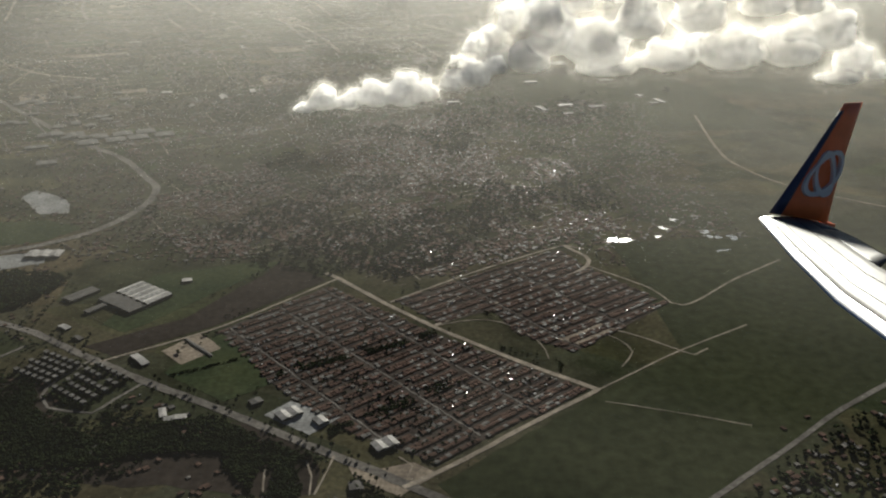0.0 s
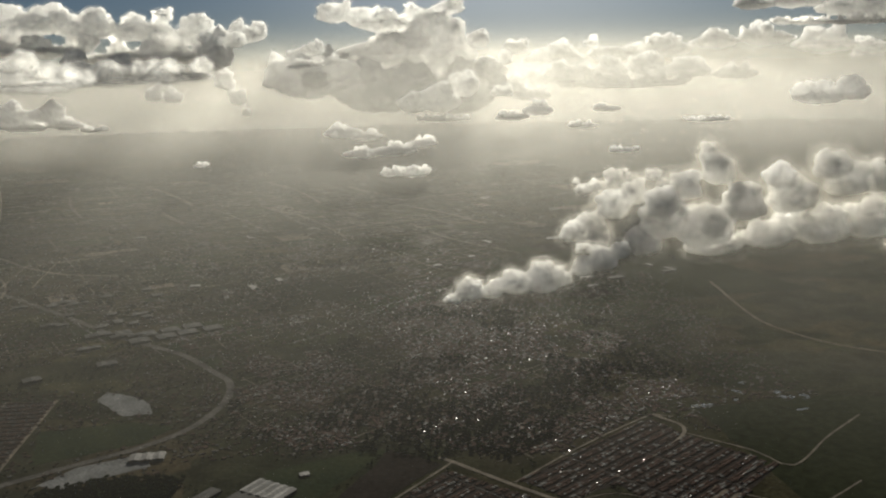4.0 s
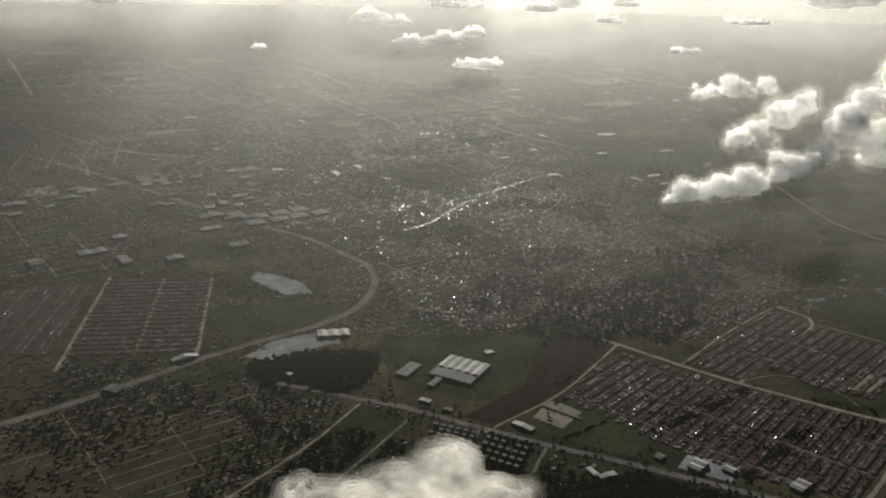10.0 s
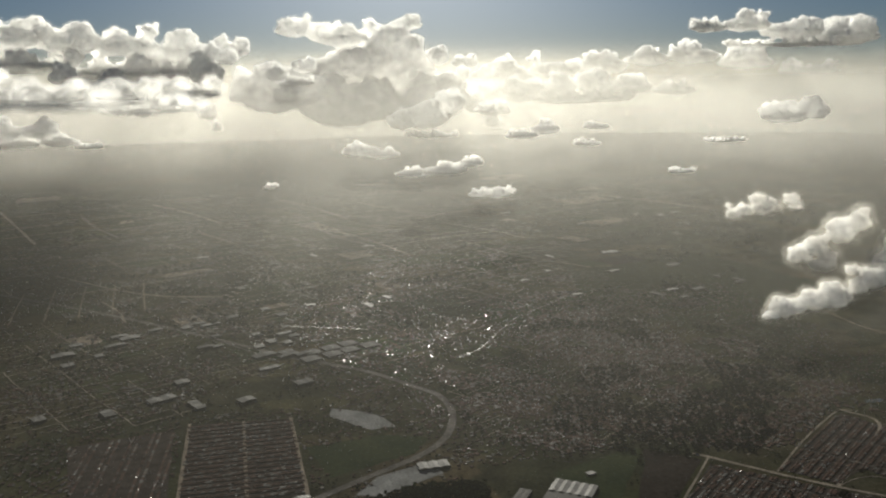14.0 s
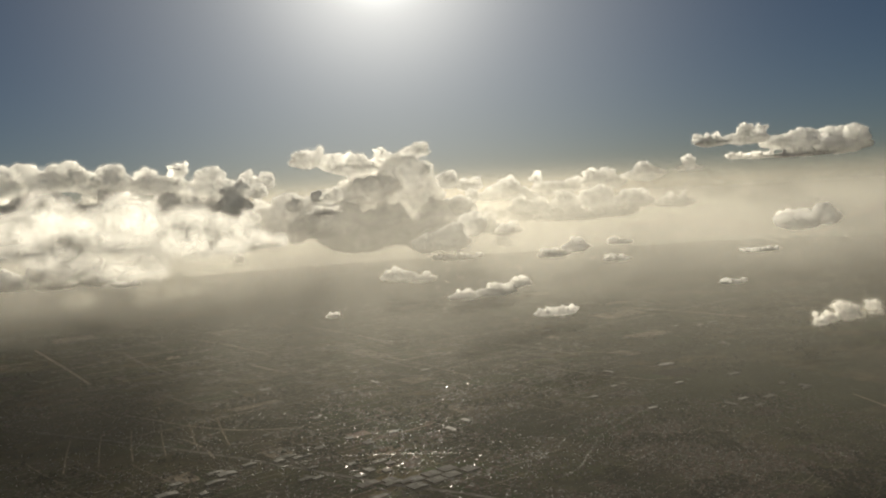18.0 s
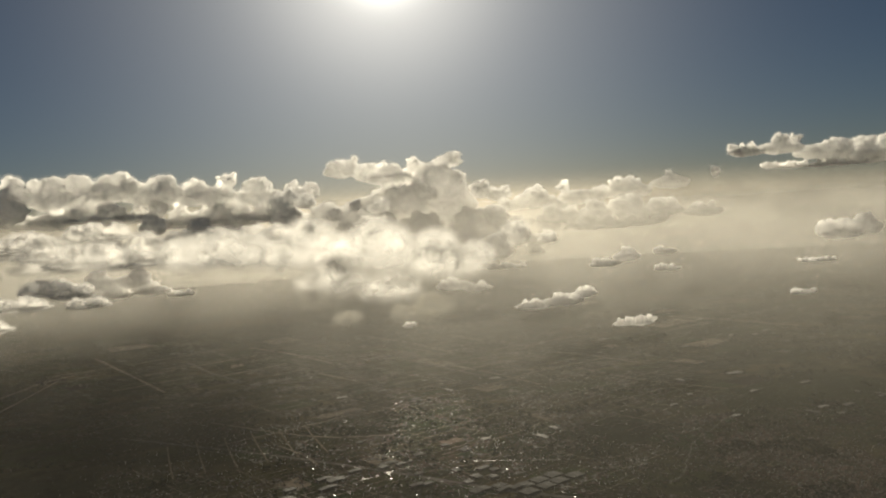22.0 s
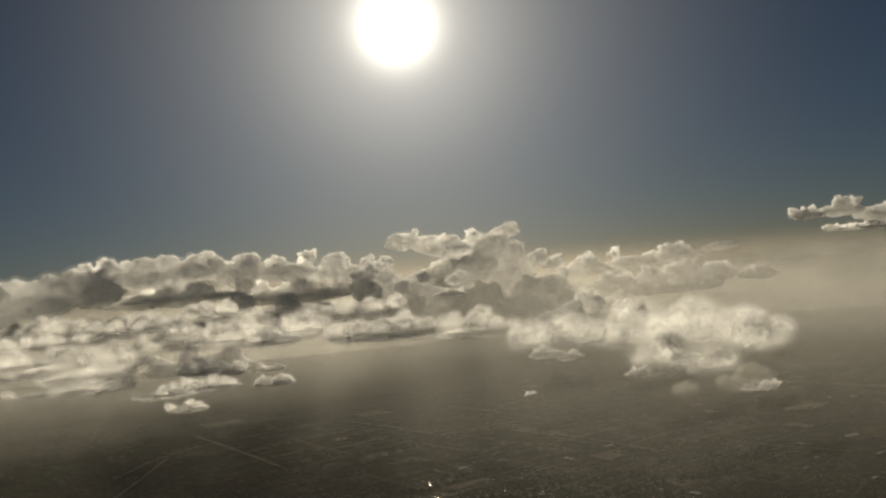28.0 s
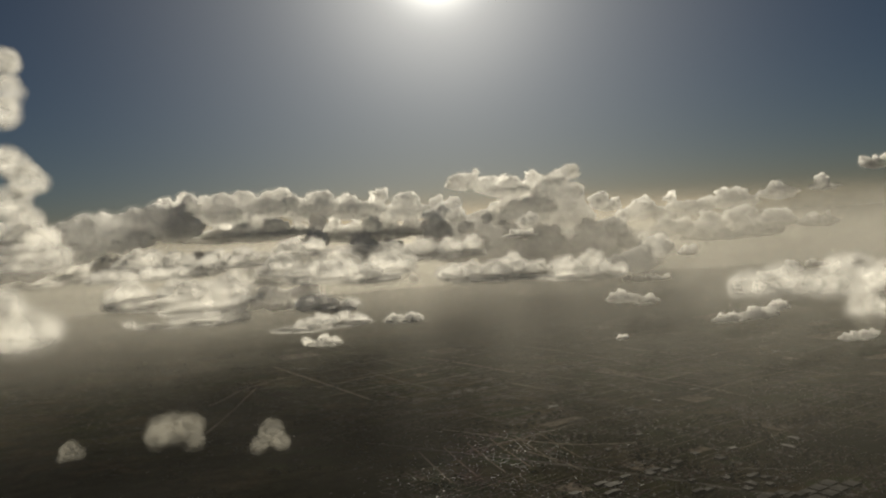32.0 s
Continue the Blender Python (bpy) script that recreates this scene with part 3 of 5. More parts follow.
scattered([(150, 1500), (900, 1500), (1200, 2400), (-300, 2700), (-200, 2000)], 1000, 18, "far_eastern_houses", "far scattered roofs on the plain", 0.4, 0.06, (2, 7))


KEEP_CLEAR = [CANAL, EAST, EST_A, EST_B, EST_C, EST_D,
              [(-158, 440), (-138, 490), (-116, 466), (-94, 429), (-117, 411)], [(-250, 500), (-250, 560), (-206, 590), (-118, 604), (-170, 524), (-196, 488)],
              [(-397, 672), (-327, 684), (-287, 668), (-309, 638), (-381, 607)], [(-315, 448), (-281, 494), (-250, 472), (-284, 426)],
              [(-368, 758), (-329, 735), (-314, 701), (-337, 697), (-372, 740)], [(-345, 600), (-280, 622), (-280, 596), (-345, 566), (-365, 575)],
              [(-400, 960), (-280, 990), (-280, 920), (-360, 880)], [(-360, 560), (-316, 582), (-262, 570), (-290, 515), (-340, 520)]]


def built_up(name, x0, x1, y0, y1, count, seed, label, lower=-0.15):
    """Small roofs spread over open country, thicker in some quarters, in streets that run with the local grid."""
    rng = random.Random(seed)
    town = Town()
    n = tries = 0
    while n < count and tries < count * 10:
        tries += 1
        x, y = rng.uniform(x0, x1), rng.uniform(y0, y1)
        if noise.noise((x * 0.008, y * 0.008, seed)) + 0.5 * noise.noise((x * 0.03, y * 0.03, seed)) < lower or on_road(x, y) or any(inside(x, y, q) for q in KEEP_CLEAR):
            continue
        grid = 0.45 + 0.5 * noise.noise((x * 0.003, y * 0.003, 5.0))
        c, s = math.cos(grid), math.sin(grid)
        u, v = x * c + y * s, -x * s + y * c
        v = round(v / 5.2) * 5.2 + rng.choice((-1.4, 1.4)) + rng.uniform(-0.2, 0.2)
        town.add(u * c - v * s, u * s + v * c, rng.uniform(1.5, 3.0), rng.uniform(1.6, 2.6), rng.uniform(0.7, 1.1), rng.uniform(0.04, 0.2), grid + rng.gauss(0, 0.05), roof_kind(rng, 0.25, 0.04))
        n += 1
    return town.done(name, label)


built_up("quarter_houses_west", -900, -255, 330, 900, 6500, 61, "streets of small roofs between trees and yards")
built_up("quarter_houses_north", -280, 250, 600, 1150, 4500, 62, "streets of small roofs behind the town")
built_up("quarter_houses_far", -800, 100, 900, 1500, 5500, 63, "far streets of small roofs on the plain", -0.05)


# ---- factory halls and sheds ----
def hall(name, cx, cy, w, d, h, angle, bays, roof, label, pitch=0.10):
    """A hall with low gabled roof bays, walls and a row of doors. w across the bays."""
    root = new(name)
    root.matrix_world = pose(cx, cy, 0, 0, 0, math.degrees(angle))
    tagged(root, label, "hall")
    h *= 0.5
    part("wall", box(bmesh.new(), -w / 2, -d / 2, 0, w / 2, d / 2, h), M_WALL, root)
    bw = w / bays
    for i in range(bays):
        bm = bmesh.new()
        x0 = -w / 2 + i * bw
        rise = bw * pitch
        pro = [(x0 + 0.05, h), (x0 + bw / 2, h + rise), (x0 + bw - 0.05, h), (x0 + bw - 0.05, h + 0.15), (x0 + bw / 2, h + rise + 0.15), (x0 + 0.05, h + 0.15)]
        a = [bm.verts.new((x, -d / 2 - 0.2, z + 0.004)) for x, z in pro]
        b = [bm.verts.new((x, d / 2 + 0.2, z + 0.004)) for x, z in pro]
        for k in range(6):
            j = (k + 1) % 6
            bm.faces.new((a[k], a[j], b[j], b[k]))
        bm.faces.new(a[::-1]), bm.faces.new(b)
        bmesh.ops.recalc_face_normals(bm, faces=bm.faces)
        part("roof_bay", bm, roof, root)
        bm = box(bmesh.new(), x0 + bw * 0.3, -d / 2 - 0.08, 0, x0 + bw * 0.7, -d / 2 - 0.003, h * 0.7)
        part("door", bm, M_ROOFG, root)
    return root


hall("factory_hall", -201, 543, 34, 20, 3.5, -0.62, 5, M_WHITE, "large factory hall with five pale roof bays")
hall("factory_annex", -211, 529, 34, 14, 3.0, -0.62, 1, M_ROOFG, "dark flat-roofed annex in front of the factory hall", 0.01)
hall("warehouse", -79, 398, 13, 8, 2.6, 0.70, 2, M_WHITE, "white-roofed warehouse beside the avenue")
hall("warehouse", -61.5, 392, 6.5, 7, 2.2, 0.70, 1, M_WHITE, "small white-roofed shed beside the avenue")
hall("warehouse", -26.5, 371.5, 13, 8, 2.6, 0.60, 2, M_WHITE, "pale twin-roofed warehouse beside the avenue")
hall("long_shed", -176, 454, 16, 4.5, 1.8, -0.80, 1, M_WHITE, "long narrow white shed beside the meadow", 0.05)
hall("shopping_hall", -297, 610, 26, 12, 2.6, 0.05, 3, M_WHITE, "bright white shopping hall beside the highway")
hall("long_shed", -408, 574, 20, 5, 2.2, 0.45, 1, M_WHITE, "long white shed beside the highway")
hall("long_shed", -330, 540, 8, 3.5, 2, -0.3, 1, M_WHITE, "small white shed by the suburb")
hall("brown_hall", -450, 528, 12, 9, 2.6, -0.5, 1, M_ROOFG, "grey-brown hall beside the highway")
rng = random.Random(40)
for i in range(7):
    hall("green_hall", -377 + (i % 4) * 24 + rng.uniform(-2, 2), 914 + (i % 4) * 12 + (i // 4) * 24, 21, 17, 3, 0.45, 1, M_DULL, "pale flat-roofed factory hall", 0.03)
for i in range(34):
    x, y = rng.uniform(-660, -380), rng.uniform(790, 1120)
    hall("factory_shed", x, y, rng.uniform(10, 28), rng.uniform(7, 14), rng.uniform(2.5, 4), rng.choice((0.4, 0.5, -1.1)), rng.choice((1, 2)), rng.choice((M_DULL, M_ROOFG, M_ROOFG)), "factory shed with a low metal roof", 0.05)
for i in range(60):
    y = rng.uniform(1050, 2300)
    x = rng.uniform(-0.45, 0.28) * y
    hall("distant_shed", x, y, rng.uniform(8, 26), rng.uniform(5, 10), rng.uniform(2, 4), rng.choice((0.2, 0.3, -1.2)), 1, rng.choice((M_WHITE, M_DULL, M_ROOFG)), "distant shed with a shiny low roof", 0.03)


hall("white_hall", 179, 1393, 34, 16, 3, 0.1, 2, M_WHITE, "bright white hall alone on the plain", 0.03)
hall("office_block", -226, 520, 5, 14, 2.4, -0.62, 1, M_ROOFG, "low grey office block beside the factory", 0.04)
hall("factory_shed", -243, 541, 10, 22, 2.6, -0.62, 2, M_ROOFG, "long grey shed beside the factory", 0.04)
hall("factory_shed", -178, 566, 7, 5, 1.8, 0.3, 1, M_WHITE, "small white plant shed behind the factory", 0.04)
hall("gate_shed", -236, 494, 9, 4, 1.6, -0.60, 1, M_WHITE, "small pale shed at the factory gate", 0.04)
hall("gate_shed", -222, 480, 7, 3, 1.6, -0.60, 1, M_ROOFG, "small grey shed at the factory gate", 0.04)
hall("roadside_hall", -99, 410, 7, 5, 2.0, 0.70, 1, M_ROOFG, "grey roadside hall beside the meadow", 0.05)
hall("roadside_hall", -38, 338, 7, 6, 2.2, 0.2, 1, M_ROOFG, "dark roadside hall south of the avenue", 0.05)
hall("school_block", -138, 393, 12, 4, 1.8, 0.35, 1, M_WHITE, "pale school block south of the avenue", 0.05)
hall("school_block", -146, 398, 4, 9, 1.8, 0.35, 1, M_WHITE, "pale school block south of the avenue", 0.05)
for i in range(5):
    hall("nursery_shed", -152 + i * 3.2, 476 - i * 3.0, 2.0, 12, 0.9, 0.75, 1, M_ROOFG, "low narrow shed on a bare plot beside the meadow", 0.1)
sheet("yard_nursery", [(-166, 466), (-150, 489), (-132, 470), (-150, 450)], 0.11, M_BARE, "bare earth plot with low sheds", "yard", 0.8)
sheet("yard_warehouse", [(-92, 398), (-80, 412), (-52, 396), (-66, 380)], 0.11, M_PAVED, "grey paved yard round the warehouses", "yard", 0.5)
sheet("yard_east", [(92, 478), (112, 500), (98, 512), (74, 486)], 0.12, M_BARE, "worn bare earth beside the smaller estate", "yard", 2)
sheet("yard_gate", [(-30, 352), (-8, 340), (0, 348), (-12, 358)], 0.13, M_BARE, "bare earth forecourt at the avenue", "yard", 1)


def apartment(angle, x, y):
    """A small white apartment block with a flat roof, parapet and a row of window bands."""
    root = new("apartment_block")
    root.matrix_world = pose(x, y, 0, 0, 0, angle)
    tagged(root, "small pale apartment block with a flat roof", "house", "apartment blocks beside the avenue")
    part("wall", box(bmesh.new(), -1.5, -1.2, 0, 1.5, 1.2, 2.2), M_WALL, root)
    part("roof", box(bmesh.new(), -1.6, -1.3, 2.204, 1.6, 1.3, 2.36), M_DULL, root)
    for z in (0.5, 1.3):
        part("window_band", box(bmesh.new(), -1.3, -1.24, z, 1.3, -1.203, z + 0.4), M_ROOFG, root)
    return root


block = apartment(0, 0, 0)
FLATS = []
for (ox, oy), (ux, uy), (vx, vy), across, down in (((-233, 460), (23, -13), (-9, -20), 6, 5), ((-198, 447), (21, -15), (-14, -26), 6, 5)):
    lean = math.degrees(math.atan2(uy, ux))
    for i in range(across):
        for k in range(down):
            if rng.random() < 0.9:
                FLATS.append((ox + ux * i / (across - 1) + vx * k / (down - 1), oy + uy * i / (across - 1) + vy * k / (down - 1), lean))
block.matrix_world = pose(FLATS[0][0], FLATS[0][1], 0, 0, 0, FLATS[0][2])
for x, y, a in FLATS[1:]:
    copy_thing(block, pose(x, y, 0, 0, 0, a))


def parked_car(paint_material, label):
    """A small parked car: body, cabin and two axles of wheels."""
    root = new("car")
    tagged(root, label, "car", "parked cars")
    bm = box(bmesh.new(), -0.23, -0.09, 0.035, 0.23, 0.09, 0.095)
    bmesh.ops.bevel(bm, geom=bm.edges[:], offset=0.015, segments=1, affect="EDGES")
    part("body", bm, paint_material, root)
    bm = box(bmesh.new(), -0.14, -0.08, 0.096, 0.11, 0.08, 0.15)
    for v in bm.verts:
        if v.co.z > 0.12:
            v.co.x, v.co.y = v.co.x * 0.72, v.co.y * 0.85
    part("cabin", bm, M_ROOFG, root, "dark glazed cabin")
    for x in (-0.15, 0.15):
        for y in (-0.085, 0.085):
            bm = bmesh.new()
            bmesh.ops.create_cone(bm, segments=8, radius1=0.035, radius2=0.035, depth=0.03, cap_ends=True, matrix=Matrix.Translation((x, y, 0.035)) @ Euler((math.pi / 2, 0, 0)).to_matrix().to_4x4())
            part("wheel", bm, M_SOIL, root)
    return root


def car_park(x, y, ux, uy, count, rows, gap, first):
    """Rows of parked cars, white, silver and dark, with some places empty."""
    a = math.atan2(uy, ux)
    for r in range(rows):
        for i in range(count):
            if rng.random() < 0.3:
                continue
            px, py = x + ux * i / count - math.sin(a) * gap * r, y + uy * i / count + math.cos(a) * gap * r
            copy_thing(rng.choice(first), pose(px, py, 0.13, 0, 0, math.degrees(a) + 90 + rng.uniform(-4, 4)))


CARS = [parked_car(M_WHITE, "small white parked car on the paved yard"), parked_car(M_SHEETCAR, "small silver parked car on the paved yard"), parked_car(M_ROOFG, "small dark grey parked car on the paved yard")]
CARS[0].matrix_world, CARS[1].matrix_world, CARS[2].matrix_world = pose(-236.1, 514.3, 0.13, 0, 0, 30), pose(-307.3, 631.7, 0.13, 0, 0, 95), pose(-211.6, 498.8, 0.13, 0, 0, 60)
car_park(-234.1, 516.3, 20.5, -16.6, 26, 2, 1.2, CARS)
car_park(-305.9, 618.2, 25.2, -2.2, 24, 4, 1.6, CARS)

# ---- distant fields and roads ----
rng = random.Random(51)
for i in range(90):
    y = rng.uniform(820, 2600)
    x = rng.uniform(-0.5, 0.3) * y - 120
    w, d, a = rng.uniform(20, 80) * y / 1100, rng.uniform(14, 45) * y / 1000, rng.choice((0.35, 0.45, -1.15)) + rng.uniform(-0.1, 0.1)
    pts = []
    for u, v in ((-1, -1), (1, -1), (1, 1), (-1, 1)):
        u, v = u * w / 2 * rng.uniform(0.8, 1.1), v * d / 2 * rng.uniform(0.8, 1.1)
        pts.append((x + u * math.cos(a) - v * math.sin(a), y + u * math.sin(a) + v * math.cos(a)))
    m, what = rng.choice(((M_LAWN, "pale green distant field"), (M_FIELD, "dark green distant field"), (M_SOIL, "dark ploughed distant field"), (M_BARE, "pale bare distant plot"), (M_LAWN, "pale green distant field")))
    sheet(f"field_distant_{i + 1}", pts, 0.05 + 0.01 * (i % 9), m, what, "field", 1.5, i)
for i in range(44):
    y = rng.uniform(800, 2400)
    x = rng.uniform(-0.5, 0.3) * y - 100
    if x > -60 and y < 1500:
        continue
    a, n = rng.choice((0.3, 0.45, 0.5, -1.1, -1.2)), rng.uniform(60, 260) * y / 1000
    mid = rng.uniform(-0.06, 0.06) * n
    road(f"road_distant_{i + 1}", [(x, y), (x + n * 0.5 * math.cos(a) - mid * math.sin(a), y + n * 0.5 * math.sin(a) + mid * math.cos(a)), (x + n * math.cos(a), y + n * math.sin(a))], rng.uniform(1.6, 3.4) * y / 1000, 0.22, rng.choice((M_DIRT, M_ROAD, M_BARE)), "pale distant road across the plain", seed=i)


# glossy lanes and small flat sheds with polished sheet roofs, added for sun glints
M_SHEET = mottled("bright_sheet_roof", (0.40, 0.40, 0.41), (0.60, 0.60, 0.60), 0.2, 0.30, 0.95, tone=1.0)
M_GLOSSY = mottled("glossy_lane", (0.05, 0.048, 0.045), (0.09, 0.085, 0.08), 0.25, 0.5, spec=0.2)
road("road_glossy", [(-215, 880), (-183, 906), (-139, 973), (-104, 1023), (-59, 1063), (-15, 1104), (7, 1128)], 0.5, 0.2, M_GLOSSY, "glossy lane at the edge of the town that glints in the sun", 0.7)
road("road_glossy_far", [(-560, 1040), (-470, 1075), (-380, 1052), (-300, 1020)], 0.8, 0.2, M_GLOSSY, "glossy lane between factory yards, added for sun glints", 0.7)
road("road_glossy_west", [(-790, 1300), (-745, 1262), (-705, 1215), (-690, 1180)], 0.8, 0.2, M_GLOSSY, "glossy lane of a distant quarter, added for sun glints", 0.7)
rng = random.Random(91)
verts, faces = [], []
for i in range(3100):
    if i < 1100:
        f = rng.random()
        x, y = 40 - 860 * f + rng.gauss(0, 90), 935 + 310 * f + rng.gauss(0, 140)
    elif i < 2000:
        x, y = rng.uniform(-290, 160), rng.uniform(600, 1050)
    elif i < 2800:
        x, y = rng.uniform(-900, -200), rng.uniform(560, 1250)
    else:
        x, y = rng.uniform(-150, 160), rng.uniform(350, 640)
        if not inside(x, y, EST_A) and not inside(x, y, EST_B):
            continue
    if noise.noise((x * 0.02, y * 0.02, 4.0)) < -0.1:
        continue
    big, lean = (0.65, 0.08) if i < 1100 else (0.33, 0.12)
    w, d, a, h = big * rng.uniform(0.25, 1.0), big * rng.uniform(0.25, 0.8), rng.uniform(0.2, 0.7), rng.uniform(0.6, 1.1)
    tx, ty = rng.gauss(0, lean), rng.gauss(0, lean)
    k, c, q = len(verts), math.cos(a), math.sin(a)
    for z in (0, 1):
        for u, v in ((-w, -d), (w, -d), (w, d), (-w, d)):
            verts.append((x + u * c - v * q, y + u * q + v * c, z * (h + u * tx + v * ty)))
    faces += [tuple(k + j for j in p) for p in ((0, 1, 5, 4), (1, 2, 6, 5), (2, 3, 7, 6), (3, 0, 4, 7), (4, 5, 6, 7))]
# denser groups of these roofs, added to make more sun glints
for cx, cy, wide, count in ((-690, 1290, 60, 110), (-790, 1140, 60, 40), (-430, 985, 60, 30), (-365, 1216, 90, 50), (-480, 1412, 70, 30), (-490, 1900, 90, 30), (-200, 1430, 90, 50), (-386, 2020, 90, 30)):
    for _ in range(count):
        x, y = rng.gauss(cx, wide), rng.gauss(cy, wide)
        w, d, a, h = rng.uniform(0.3, 0.9), rng.uniform(0.25, 0.6), rng.uniform(0.2, 0.7), rng.uniform(0.6, 1.1)
        tx, ty = rng.gauss(0, 0.07), rng.gauss(0, 0.07)
        k, c, q = len(verts), math.cos(a), math.sin(a)
        for z in (0, 1):
            for u, v in ((-w, -d), (w, -d), (w, d), (-w, d)):
                verts.append((x + u * c - v * q, y + u * q + v * c, z * (h + u * tx + v * ty)))
        faces += [tuple(k + j for j in p) for p in ((0, 1, 5, 4), (1, 2, 6, 5), (2, 3, 7, 6), (3, 0, 4, 7), (4, 5, 6, 7))]
tagged(raw("sheet_roofed_sheds", verts, faces, M_SHEET), "small sheds with shining sheet roofs", "sheds", kind="stuff")


def street_grid(name, poly, grid, gap, cross, width, label, seed):
    """Narrow pale streets of a quarter: long ones and short cross streets."""
    rng = random.Random(seed)
    verts, faces = [], []
    c, s = math.cos(grid), math.sin(grid)
    us = [x * c + y * s for x, y in poly]
    vs = [-x * s + y * c for x, y in poly]
    lines = []
    v = min(vs)
    while v < max(vs):
        lines.append([(u, v + 3 * noise.noise((u * 0.01, v * 0.1, seed))) for u in range(int(min(us)), int(max(us)), 6)])
        v += gap * rng.uniform(0.8, 1.3)
    u = min(us)
    while u < max(us):
        lines.append([(u + 3 * noise.noise((u * 0.1, v * 0.01, seed)), v) for v in range(int(min(vs)), int(max(vs)), 6)])
        u += cross * rng.uniform(0.7, 1.4)
    for line in lines:
        w = width * rng.uniform(0.6, 1.3)
        for (u0, v0), (u1, v1) in zip(line, line[1:]):
            x, y = (u0 + u1) / 2 * c - (v0 + v1) / 2 * s, (u0 + u1) / 2 * s + (v0 + v1) / 2 * c
            if not inside(x, y, poly) or noise.noise((x * 0.012, y * 0.012, seed + 0.5)) < -0.18:
                continue
            n = Vector((v0 - v1, u1 - u0)).normalized() * w / 2
            k = len(verts)
            for p, q in ((u0 + n.x, v0 + n.y), (u1 + n.x, v1 + n.y), (u1 - n.x, v1 - n.y), (u0 - n.x, v0 - n.y)):
                verts.append((p * c - q * s, p * s + q * c, 0.14))
            faces.append((k + 3, k + 2, k + 1, k))
    return tagged(raw(name, verts, faces, M_DIRT), label, "streets", kind="stuff")


street_grid("town_streets", [(-252, 785), (-130, 900), (-13, 1089), (108, 860), (160, 700), (90, 650), (-30, 560), (-75, 600), (-127, 615), (-248, 640)], 0.6, 12.8, 46, 0.8, "narrow pale streets between the town's roofs", 71)
street_grid("western_streets", [(-620, 760), (-520, 760), (-400, 900), (-560, 1080), (-900, 1250), (-900, 800)], 0.5, 16, 60, 1.0, "pale streets west of the highway", 72)
street_grid("northern_streets", [(-300, 850), (-20, 1120), (150, 1500), (-100, 2000), (-700, 2100), (-1000, 1500), (-620, 1150)], 0.45, 34, 90, 1.3, "pale distant streets across the plain", 73)
street_grid("suburb_streets", [(-720, 520), (-500, 570), (-300, 500), (-330, 380), (-560, 330), (-760, 420)], 0.5, 11, 44, 0.7, "narrow pale streets of the suburb", 74)


# ---- ponds ----
def pond(cx, cy, a, b, angle, seed):
    rng = random.Random(seed)
    pts = []
    for i in range(18):
        u = math.tau * i / 18
        r = rng.uniform(0.65, 1.1)
        x, y = a * r * math.cos(u), b * r * math.sin(u)
        pts.append((cx + x * math.cos(angle) - y * math.sin(angle), cy + x * math.sin(angle) + y * math.cos(angle)))
    sheet("pond", pts, 0.12, M_WATER, "shallow pond that mirrors the bright sky", "water", seed=seed)


pond(143, 651, 12, 5, 0.1, 1)
for i in range(9):
    pond(rng.uniform(165, 245), rng.uniform(625, 700), rng.uniform(3, 8), rng.uniform(2, 5), rng.uniform(0, 3), i + 2)


# ---- trees ----


def clump_mesh(seed, size):
    bm = bmesh.new()
    rng = random.Random(seed)
    for _ in range(5):
        m = Matrix.Translation((rng.uniform(-0.5, 0.5) * size, rng.uniform(-0.5, 0.5) * size, rng.uniform(0.3, 0.75) * size)) @ Matrix.Diagonal((*[rng.uniform(0.28, 0.45) * size] * 2, rng.uniform(0.22, 0.36) * size, 1))
        bmesh.ops.create_icosphere(bm, subdivisions=1, radius=1, matrix=m)
    for v in bm.verts:
        v.co += Vector([rng.uniform(-0.07, 0.07) * size for _ in "abc"])
    me = bpy.data.meshes.new("clump")
    bm.to_mesh(me)
    v = np.array([q.co[:] for q in me.vertices])
    f = np.array([p.vertices[:] for p in me.polygons])
    bm.free()
    bpy.data.meshes.remove(me)
    return v, f


CLUMPS = [clump_mesh(s, 1.0) for s in range(6)]


def wood(name, poly, count, seed, label, size=(1.2, 2.6), threshold=-0.05, clear=()):
    rng = random.Random(seed)
    xs, ys = [p[0] for p in poly], [p[1] for p in poly]
    vs, fs, k, n, tries = [], [], 0, 0, 0
    while n < count and tries < count * 15:
        tries += 1
        x, y = rng.uniform(min(xs), max(xs)), rng.uniform(min(ys), max(ys))
        wob = Vector(noise.noise_vector((x * 0.012, y * 0.012, seed))) * (50 if threshold > -0.3 else 8)
        if not inside(x + wob.x, y + wob.y, poly) or noise.noise((x * 0.015, y * 0.015, seed * 3.1)) < threshold or on_road(x, y) or any(inside(x, y, q) for q in clear):
            continue
        v, f = CLUMPS[rng.randrange(6)]
        s, a = rng.uniform(*size), rng.uniform(0, 6.28)
        c, q = math.cos(a) * s, math.sin(a) * s
        vs.append(np.c_[v[:, 0] * c - v[:, 1] * q + x, v[:, 0] * q + v[:, 1] * c + y, v[:, 2] * s])
        fs.append(f + k)
        k += len(v)
        n += 1
    return tagged(raw(name, np.concatenate(vs).tolist(), np.concatenate(fs).tolist(), M_TREE), label, "trees", kind="stuff")


